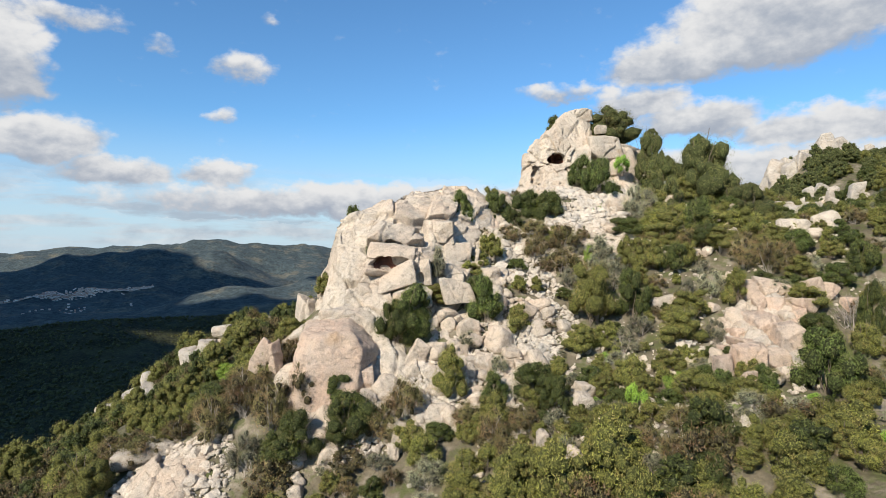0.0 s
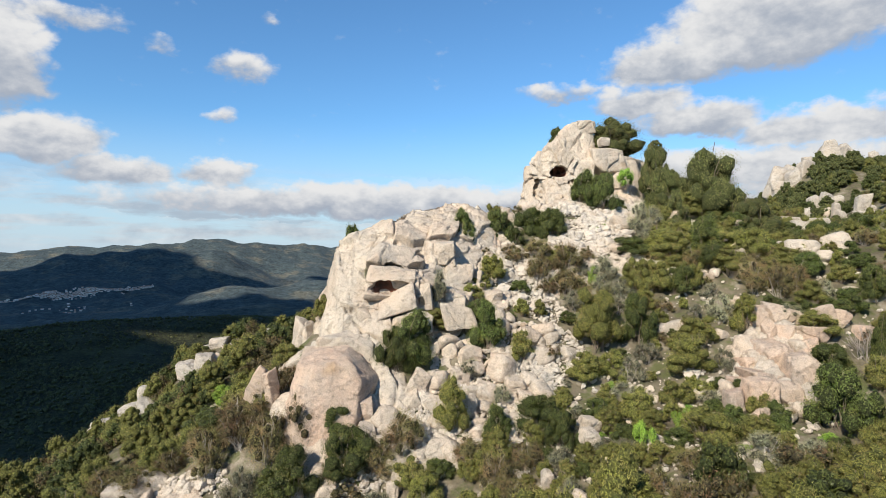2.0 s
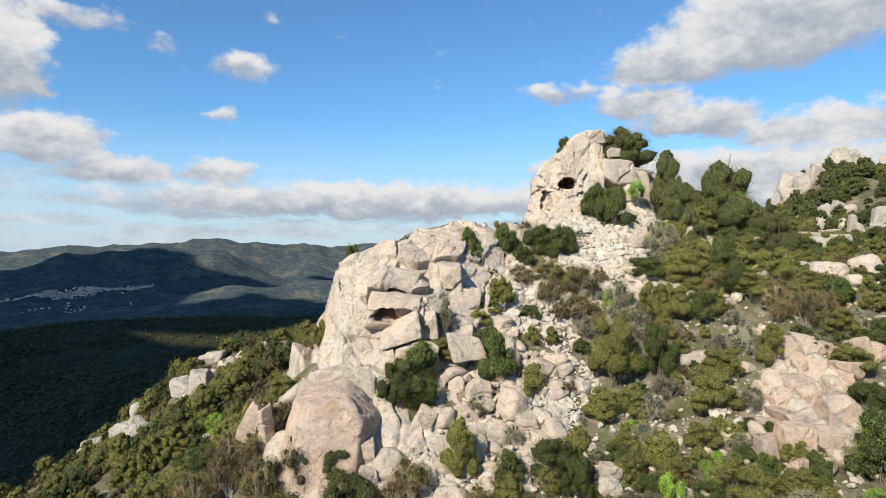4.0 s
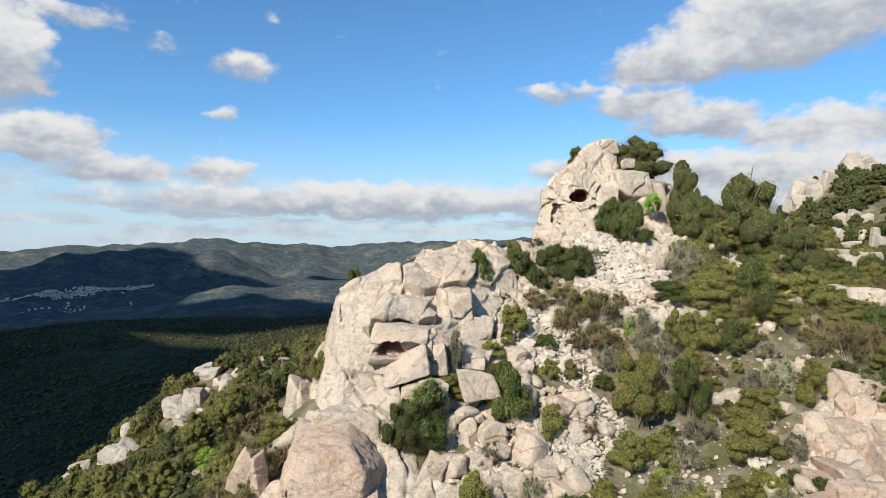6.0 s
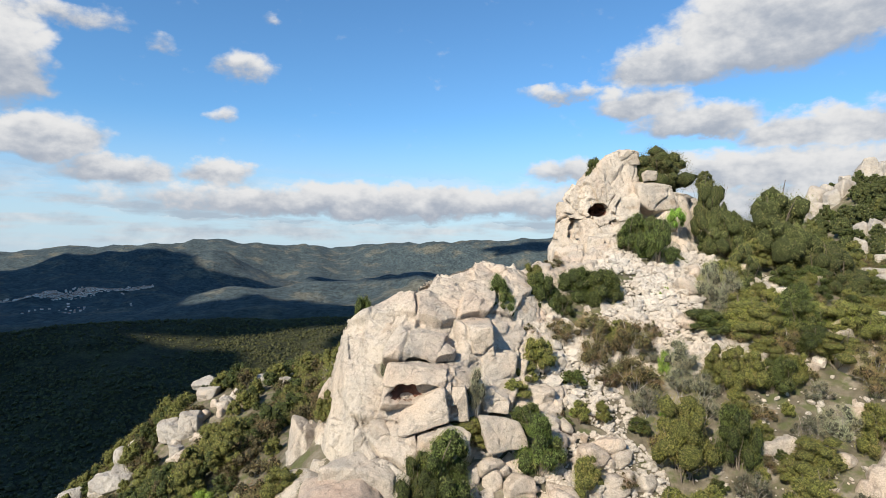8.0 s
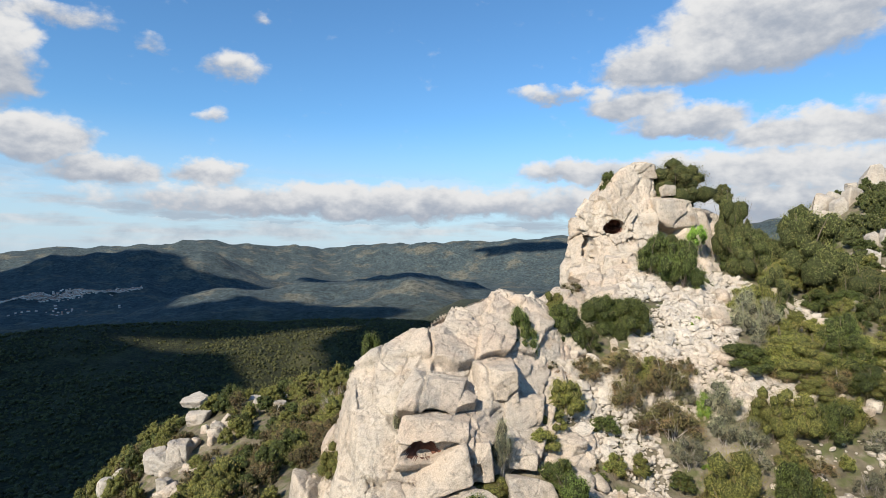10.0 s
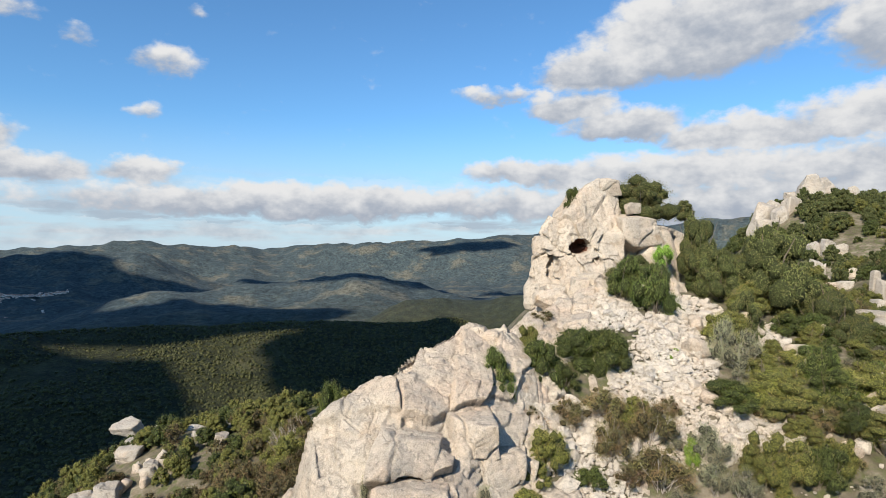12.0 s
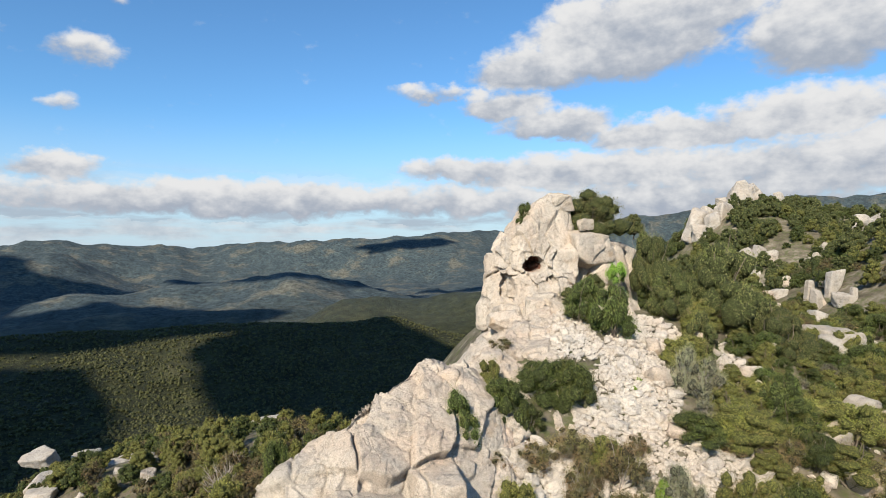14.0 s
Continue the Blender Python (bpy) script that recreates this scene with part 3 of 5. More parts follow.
# the monolith: sheer to the west, a broad tilted top, a leaning front
MONOLITH = ((-1, -0.1, 0.1, 1.5), (0.05, -1, 0.28, 1.3), (-0.6, -0.7, 0.3, 1.5), (0.9, -0.4, 0.1, 1.6), (-0.22, -0.2, 0.95, 1.3), (0.55, -0.1, 0.83, 1.45), (0, 1, 0.1, 1.6), (0, 0, -1, 2.0))
PEAK = (
    (11.3, 43.0, 28.0, 5.8, 4.6, 7.4, 0, 0, 161),
    (14.6, 42.6, 28.5, 2.8, 2.4, 2.7, 6, -6, 165),
    (12.9, 42.0, 27.7, 1.25, 1.2, 2.5, -6, 3, 164),
    (13.0, 43.4, 31.3, 1.7, 1.5, 1.2, 0, -10, 166),
    (16.2, 43.6, 28.2, 2.3, 2.2, 1.9, 0, 14, 168),
    (17.6, 44.4, 28.2, 1.7, 1.6, 1.7, 0, 22, 170),
    (15.4, 42.4, 27.0, 2.2, 2.0, 1.6, 0, 10, 171),
    (11.2, 41.0, 25.8, 2.4, 1.9, 1.1, 0, -12, 167),
    (9.3, 41.6, 25.0, 2.3, 2.2, 1.3, 8, -10, 169),
    (8.2, 39.9, 24.7, 1.9, 1.7, 1.2, 0, -6, 172),
    (10.2, 40.2, 25.3, 1.2, 1.1, 1.3, 0, 10, 173),
    (14.2, 42.3, 30.0, 1.1, 1.0, 0.8, 12, 0, 174),
    (15.3, 42.8, 29.9, 0.9, 0.9, 0.7, -12, 0, 175),
)
# the dome: steep and rounded to the west, leaning back, sheer to the east
DOME = ((-0.98, 0, 0.2, 2.75), (-0.74, 0, 0.67, 2.2), (-0.42, 0, 0.91, 3.1), (0.3, 0, 0.95, 4.6), (1, 0, 0.02, 2.75), (0.1, -0.93, 0.35, 1.35), (0.75, -0.65, 0.1, 2.35),
        (-0.7, -0.7, 0.1, 1.9), (0, 1, 0.2, 2.5), (-0.7, 0.7, 0.1, 2.4), (0.7, 0.7, 0.2, 2.9), (0, 0, -1, 4.0), (0.1, -0.6, 0.8, 3.0))
TERRACE = (
    (15.85, 23.24, 18.84, 0.98, 0.88, 1.15, -6, 0, 201),
    (16.75, 22.88, 18.90, 1.34, 1.21, 1.19, 4, 3, 202),
    (15.69, 21.96, 18.26, 0.55, 0.80, 1.49, 9, -4, 203),
    (17.43, 22.48, 18.71, 0.73, 0.80, 0.88, -3, 2, 204),
    (17.87, 22.08, 18.85, 1.05, 0.94, 1.44, 0, 0, 205),
    (18.59, 21.95, 18.86, 0.99, 0.89, 1.20, -6, 3, 206),
    (16.39, 21.96, 18.22, 1.37, 1.24, 1.00, 4, -4, 207),
    (17.25, 21.46, 18.20, 1.53, 1.38, 1.07, 9, 2, 208),
    (16.64, 20.90, 17.78, 1.05, 0.95, 1.10, -3, 0, 209),
    (15.37, 21.00, 17.61, 1.74, 1.57, 1.16, 0, 3, 210),
    (15.85, 20.07, 17.28, 0.66, 0.80, 1.06, -6, -4, 211),
    (14.36, 20.97, 17.19, 0.95, 0.85, 0.72, 4, 2, 212),
    (14.35, 19.91, 16.86, 2.02, 1.81, 0.84, 9, 0, 213),
    (15.72, 19.71, 17.27, 1.35, 1.21, 1.41, -3, 3, 214),
    (13.37, 19.55, 16.58, 0.99, 0.89, 0.83, 0, -4, 215),
    (13.17, 18.13, 16.51, 1.16, 1.05, 1.55, -6, 2, 216),
    (14.34, 18.53, 16.61, 1.18, 1.07, 1.23, 4, 0, 217),
    (12.36, 18.07, 16.28, 0.88, 0.80, 1.26, 9, 3, 218),
    (12.49, 16.91, 16.01, 0.98, 0.89, 1.10, -3, -4, 219),
    (19.16, 21.36, 18.40, 0.80, 0.80, 0.62, 0, 2, 220),
)
SLAB = {"box": 0.86, "planes": 4, "soft": 44, "rough": 0.022}
outcrop("rock_outcrop", "pale granite ridge crest of worn jointed blocks", (0, 28, 19), CRAG_TOP, ROCK, sub=5, cracks=2, rough=0.045,
        joints={}, tapers={0: (0.25, 0.1, 0.2)})
outcrop("rock_outcrop", "cream granite crag face with rusty overhung hollows", (0, 24, 17), CRAG_FACE, ROCK, sub=5, cracks=2, **SLAB,
        holes={0: ((0.3, -0.25, 0.5, 0.2, 0.6),), 1: ((-0.2, -0.2, 0.85, 0.36, 0.8),), 3: ((0.05, -0.15, 0.16, 0.22, 0.35),), 4: ((0.2, -0.5, 0.55, 0.14, 0.5),)})
outcrop("rock_outcrop", "tumbled granite slabs at the foot of the crag", (0, 23, 16), CRAG_FOOT, ROCK, sub=5, cracks=2, box=0.76, planes=6, soft=34, rough=0.025)
outcrop("rock_outcrop", "large smooth pinkish granite boulders split by a joint", (-2, 20, 14), PINK_ROCK, PINK, cracks=2, box=0.88, planes=4, soft=30, rough=0.02,
        tapers={1: (0.12, 0.12, 0.25), 2: (0.12, 0, 0.1), 3: (0.12, 0, 0.1)}, forms={0: {"cuts": MONOLITH, "soft": 24}})
outcrop("rock_pinnacle", "domed granite pinnacle with two dark hollows", (12, 44, 25), PEAK, ROCK, sub=5, cracks=1,
        holes={0: ((-0.45, -0.4, 0.66, 0.42, 2.0), (0.4, -1.15, 0.32, 0.16, 0.9), (-2.0, -1.8, 0.34, 0.75, 0.78))}, joints={0: 1.5},
        forms={0: {"cuts": DOME, "soft": 22, "cracks": 1, "rough": 0.02}, **{i: SLAB for i in range(1, 13)}})
outcrop("rock_outcrop", "stepped granite terrace of squared blocks among shrubs", (15, 20, 17), TERRACE, PINK, sub=5, cracks=2, **SLAB)

LAID = []


def boulders(mat, label, rows):
    for row in rows:
        me, m = block(row, mat, 5 if row[3] * row[5] > 0.8 else 4)
        ob = new("boulder", me)
        ob.matrix_basis = m
        tagged(ob, label, "boulder", "boulders on the hillside")
        LAID.append(row)


boulders(ROCK, "pale weathered granite boulder lying among scree and shrubs", (
    (1.64, 23.04, 17.38, 0.56, 0.55, 0.94, 5, 0, 241),
    (2.30, 23.01, 17.32, 0.76, 0.75, 0.91, -5, 0, 242),
    (3.15, 22.69, 17.09, 1.10, 0.98, 1.25, 10, 0, 243),
    (4.58, 22.51, 16.89, 1.19, 1.06, 1.09, 0, 10, 244),
    (1.00, 21.34, 16.24, 1.04, 0.83, 1.56, 0, 15, 245),
    (0.72, 20.82, 15.66, 0.97, 0.77, 1.02, 10, -20, 246),
    (1.74, 20.72, 15.58, 0.88, 0.78, 0.90, -15, 25, 247),
    (1.86, 19.93, 15.11, 0.54, 0.53, 0.67, 0, 0, 248),
    (0.55, 19.47, 14.76, 1.58, 1.24, 1.14, 5, -8, 249),
    (3.11, 20.32, 15.63, 0.50, 0.50, 1.18, 0, 0, 250),
    (7.07, 17.78, 15.22, 0.81, 0.72, 1.01, 10, 10, 251),
))
boulders(ROCK, "pale weathered granite boulder lying among scree and shrubs", (
    (0.43, 17.74, 13.71, 0.87, 0.86, 0.95, 0, 10, 252),
    (-2.60, 18.29, 13.56, 0.73, 0.72, 0.62, 0, 0, 253),
    (-1.96, 17.49, 12.99, 0.72, 0.71, 0.66, 0, 0, 254),
    (-1.85, 18.97, 14.14, 0.96, 0.95, 0.56, 0, 0, 255),
    (-0.91, 19.21, 14.75, 0.76, 0.75, 1.19, 20, 10, 256),
    (12.08, 23.67, 18.01, 1.14, 1.02, 1.45, 0, 5, 257),
    (14.98, 26.85, 20.19, 0.99, 0.98, 1.05, 10, 10, 258),
    (4.55, 24.84, 18.60, 0.87, 0.86, 1.08, 0, 10, 259),
    (2.79, 17.44, 14.09, 0.26, 0.26, 0.42, 0, 0, 260),
    (5.32, 16.09, 14.39, 0.45, 0.44, 0.71, 0, 0, 261),
    (4.94, 21.55, 16.22, 1.20, 1.18, 0.96, 15, 0, 262),
))
boulders(ROCK, "pale weathered granite boulder lying among scree and shrubs", (
    (5.37, 20.80, 15.75, 1.04, 1.03, 0.74, 0, 10, 263),
    (3.66, 21.25, 16.10, 0.59, 0.59, 0.83, 0, 10, 264),
    (2.68, 21.88, 16.40, 0.97, 0.96, 0.97, 0, 5, 265),
    (5.99, 14.69, 14.40, 0.43, 0.43, 0.78, 0, 10, 266),
    (7.3, 18.6, 15.4, 0.85, 0.8, 1.0, 0, 8, 267),
    (5.3, 16.2, 14.5, 0.4, 0.4, 0.65, 0, 0, 268),
    (2.9, 17.6, 14.2, 0.3, 0.3, 0.55, 0, 0, 269),
    (14.1, 22.9, 18.1, 0.8, 0.7, 0.5, 10, 5, 270),
    (15.4, 24.3, 19.3, 0.5, 0.5, 0.45, 0, 0, 271),
    (20.1, 23.5, 20.0, 0.65, 0.6, 0.4, 0, 0, 272),
    (7.0, 20.0, 15.7, 0.7, 0.7, 0.5, 20, 0, 273),
))
boulders(ROCK, "pale weathered granite boulder lying among scree and shrubs", (
    (9.0, 17.0, 15.4, 0.35, 0.35, 0.5, 0, 0, 274),
    (0.4, 18.0, 14.1, 1.0, 0.9, 0.75, 0, 6, 275),
    (0.3, 17.3, 13.6, 0.5, 0.5, 0.75, 0, 0, 276),
    (-2.9, 18.3, 13.8, 0.7, 0.7, 0.55, 0, 0, 277),
    (-2.0, 17.6, 13.4, 0.9, 0.8, 0.75, 15, 0, 278),
    (6.1, 14.9, 14.3, 1.0, 0.8, 0.5, 0, 12, 279),
))
boulders(GREYROCK, "grey-white granite boulder on the shrubby western shoulder", (
    (-18.65, 51.61, 13.14, 2.12, 1.88, 0.90, 0, -5, 281),
    (-17.70, 46.07, 12.20, 1.71, 1.53, 2.00, 10, 10, 282),
    (-18.87, 46.08, 11.66, 1.76, 1.57, 1.66, 0, -20, 283),
    (-15.94, 48.54, 13.27, 1.10, 1.09, 0.90, 0, 0, 284),
    (-22.91, 46.90, 9.65, 1.45, 1.29, 1.35, 0, -15, 285),
    (-21.84, 43.22, 9.12, 2.33, 2.07, 1.52, 5, -12, 286),
    (-11.74, 28.98, 12.24, 0.75, 0.67, 1.06, 0, 5, 287),
    (-25.56, 43.92, 7.23, 1.45, 1.44, 0.91, 0, -15, 288),
    (-13.34, 28.57, 11.09, 1.23, 0.97, 0.74, 0, -10, 289),
    (-9.45, 19.58, 12.74, 2.48, 1.70, 1.10, 10, -6, 290),
    (-14.30, 52.28, 14.10, 0.86, 0.85, 0.75, 0, 0, 291),
))
boulders(GREYROCK, "grey-white granite boulder on the shrubby western shoulder", (
    (-27.38, 72.89, 8.83, 3.24, 2.88, 1.89, 0, 0, 292),
    (-18.61, 51.61, 13.22, 2.43, 1.92, 1.14, 0, -8, 293),
    (-19.30, 46.54, 11.67, 1.97, 1.75, 1.62, 0, -10, 294),
    (-17.74, 46.50, 12.17, 1.79, 1.60, 1.71, 0, 12, 295),
    (-17.41, 43.35, 11.12, 1.15, 1.14, 1.27, 0, 0, 296),
    (-16.94, 42.26, 10.46, 0.85, 0.84, 1.31, 0, 10, 297),
    (-23.82, 48.33, 9.21, 1.11, 1.10, 0.89, 0, 0, 298),
    (-22.67, 43.42, 8.49, 1.63, 1.45, 2.10, 0, -12, 299),
    (-21.26, 43.45, 9.22, 1.71, 1.52, 1.83, 0, 8, 300),
    (-25.30, 44.43, 7.53, 1.55, 1.53, 1.22, 0, -10, 301),
    (-15.21, 55.50, 13.33, 1.54, 1.53, 1.03, 0, 0, 302),
))
boulders(GREYROCK, "grey-white granite boulder on the shrubby western shoulder", (
    (-13.73, 55.54, 13.65, 1.65, 1.63, 1.13, 0, 10, 303),
    (-17.01, 50.51, 12.65, 2.00, 1.58, 0.93, 0, 0, 304),
    (-22.90, 48.32, 9.90, 1.07, 1.06, 0.89, 0, 0, 305),
    (-22.86, 63.57, 9.53, 3.92, 3.46, 1.85, 0, 0, 306),
    (-15.60, 59.28, 12.04, 3.05, 2.11, 1.66, 0, -10, 307),
    (-24.53, 76.73, 7.33, 2.91, 2.30, 1.28, 0, 0, 308),
    (-12.11, 74.62, 9.34, 2.35, 1.86, 1.47, 0, 0, 309),
    (-6.35, 69.74, 11.53, 4.43, 2.19, 1.50, 0, -10, 310),
    (-12.07, 50.35, 14.32, 1.03, 1.03, 0.88, 0, 0, 311),
))
boulders(GREYROCK, "grey granite boulder standing out of dense maquis", (
    (26.89, 37.87, 23.24, 3.25, 2.87, 1.90, 5, 6, 321),
    (19.39, 27.17, 21.47, 0.82, 0.82, 0.70, 0, 0, 322),
    (26.65, 36.49, 22.92, 2.93, 2.58, 2.16, 0, 8, 323),
    (21.01, 30.45, 21.75, 1.20, 1.19, 1.08, 0, 0, 324),
    (32.24, 43.76, 23.30, 1.52, 1.50, 1.56, 0, 18, 325),
    (36.46, 48.74, 24.50, 0.85, 0.71, 2.94, 0, 0, 326),
    (52.88, 80.09, 31.37, 3.25, 2.15, 7.08, 0, 14, 327),
    (49.89, 81.60, 31.31, 3.19, 2.11, 5.63, 0, 20, 328),
    (52.64, 82.53, 32.84, 2.29, 1.90, 2.63, 0, 25, 329),
    (58.99, 84.10, 35.97, 2.97, 2.21, 4.45, 0, 12, 330),
    (62.07, 85.14, 36.08, 3.23, 2.40, 3.53, 0, -8, 331),
))
boulders(GREYROCK, "grey granite boulder standing out of dense maquis", (
    (62.69, 83.45, 34.50, 2.08, 1.72, 1.86, 0, 30, 332),
    (66.27, 84.35, 35.21, 1.62, 1.34, 2.53, 0, -10, 333),
    (55.49, 83.36, 34.71, 1.56, 1.29, 1.70, 0, 0, 334),
    (58.44, 82.52, 35.03, 2.91, 1.93, 3.39, 0, 6, 335),
    (51.16, 79.51, 31.17, 2.75, 1.82, 3.90, 0, -10, 336),
    (60.95, 80.45, 33.86, 2.10, 1.74, 2.14, 0, 0, 337),
    (49.13, 79.53, 29.96, 2.28, 1.89, 3.42, 0, 10, 338),
    (61.05, 66.49, 30.53, 2.78, 2.07, 3.88, 0, 8, 339),
    (64.26, 66.72, 30.37, 4.27, 3.16, 3.83, 0, -6, 340),
    (57.74, 62.36, 29.88, 1.85, 1.53, 2.96, 0, 0, 341),
    (58.02, 60.57, 29.05, 3.03, 2.50, 2.70, 0, 0, 342),
))
boulders(GREYROCK, "grey granite boulder standing out of dense maquis", (
    (54.23, 74.47, 30.05, 2.69, 1.78, 2.61, 0, 0, 343),
    (55.52, 73.46, 29.85, 2.67, 1.77, 2.47, 0, 15, 344),
    (46.40, 67.48, 27.23, 1.69, 1.40, 2.31, 0, 0, 345),
    (47.21, 66.68, 27.42, 1.68, 1.39, 2.48, 0, 10, 346),
    (47.61, 65.45, 27.12, 1.65, 1.37, 1.88, 0, 10, 347),
    (43.51, 63.52, 25.50, 1.01, 0.83, 2.42, 0, 0, 348),
    (39.36, 57.97, 24.84, 0.97, 0.80, 2.74, 0, 12, 349),
    (37.59, 53.37, 24.28, 1.47, 1.22, 1.32, 0, 0, 350),
    (51.55, 62.26, 28.09, 1.01, 0.84, 1.81, 0, 12, 351),
    (49.12, 60.70, 27.01, 1.26, 1.05, 1.93, 0, 0, 352),
    (48.40, 60.97, 26.67, 1.26, 1.05, 1.58, 0, 0, 353),
))
boulders(GREYROCK, "grey granite boulder standing out of dense maquis", (
    (49.59, 58.48, 27.50, 0.54, 0.45, 1.18, 0, 0, 354),
    (36.54, 48.03, 24.43, 0.95, 0.78, 2.37, 0, 0, 355),
    (38.72, 48.77, 25.50, 1.35, 1.12, 2.50, 0, 8, 356),
    (36.96, 46.28, 24.42, 1.72, 1.42, 1.71, 0, 0, 357),
    (37.56, 45.86, 24.92, 0.55, 0.46, 1.51, 0, 0, 358),
    (15.61, 24.78, 19.25, 0.81, 0.80, 0.43, 0, 0, 359),
    (20.54, 22.94, 19.75, 0.76, 0.75, 0.51, 0, 0, 360),
    (22.58, 33.36, 21.98, 1.08, 1.07, 0.73, 0, 0, 361),
    (15.23, 27.05, 20.00, 1.38, 1.35, 0.69, 0, 0, 362),
    (31.93, 40.49, 22.77, 1.00, 0.99, 0.57, 0, 0, 363),
    (31.15, 38.84, 22.65, 0.75, 0.74, 0.68, 0, 0, 364),
))
boulders(GREYROCK, "grey granite boulder standing out of dense maquis", (
    (25.88, 34.11, 21.85, 0.91, 0.90, 0.51, 0, 0, 365),
))


def on_hill(n, cx, cy, rx, ry, turn, rng, power=0.5):
    """Random places inside an ellipse of the plan, thinning to its rim."""
    a, r = rng.uniform(0, 2 * np.pi, n), rng.uniform(0, 1, n) ** power
    u, v = np.cos(a) * r * rx, np.sin(a) * r * ry
    c, s = np.cos(turn), np.sin(turn)
    x, y = cx + u * c - v * s, cy + u * s + v * c
    return x, y, height(x, y)


# crest of the crag and of the ridge up to the pinnacle: x, y, z
CREST = np.array((
    (-3.5, 26.3, 19.6), (-3.0, 26.6, 21.0), (-2.6, 26.9, 22.0), (-1.9, 27.6, 22.8), (-0.3, 28.6, 23.5), (0.6, 29.6, 24.0), (2.6, 31.4, 24.6),
    (3.4, 32.0, 24.4), (4.4, 33.0, 23.4), (5.4, 34.0, 24.4), (6.0, 34.6, 24.0), (8.2, 37.5, 25.0), (9.4, 40.0, 25.0)
))


def crag(x, y):
    """The rock fin along the crest: a leaning face to the south-east, a cliff on the other side."""
    best, z = np.full(len(x), 1e9), np.full(len(x), -50.0)
    for a, b in zip(CREST[:-1], CREST[1:]):
        d = b[:2] - a[:2]
        t = ((x - a[0]) * d[0] + (y - a[1]) * d[1]) / (d @ d)
        k = np.clip(t, 0, 1)
        ex, ey = x - a[0] - k * d[0], y - a[1] - k * d[1]
        side = (ex * d[1] - ey * d[0]) / np.hypot(*d)
        far = np.hypot(ex, ey)
        zc = a[2] + (b[2] - a[2]) * k
        cut = zc - np.where(side > 0, 0.2 * np.minimum(far, 3.4) ** 2 + 0.12 * far + 1.35 * np.maximum(far - 3.4, 0), 1.1 * far + 0.35 * far ** 2)
        z = np.maximum(z, cut)
    side = (x + 3.5) * -0.966 + (y - 26.6) * -0.259          # the end of the crag: a sheer flank to the south-west
    return z - 2.4 * np.maximum(side, 0)


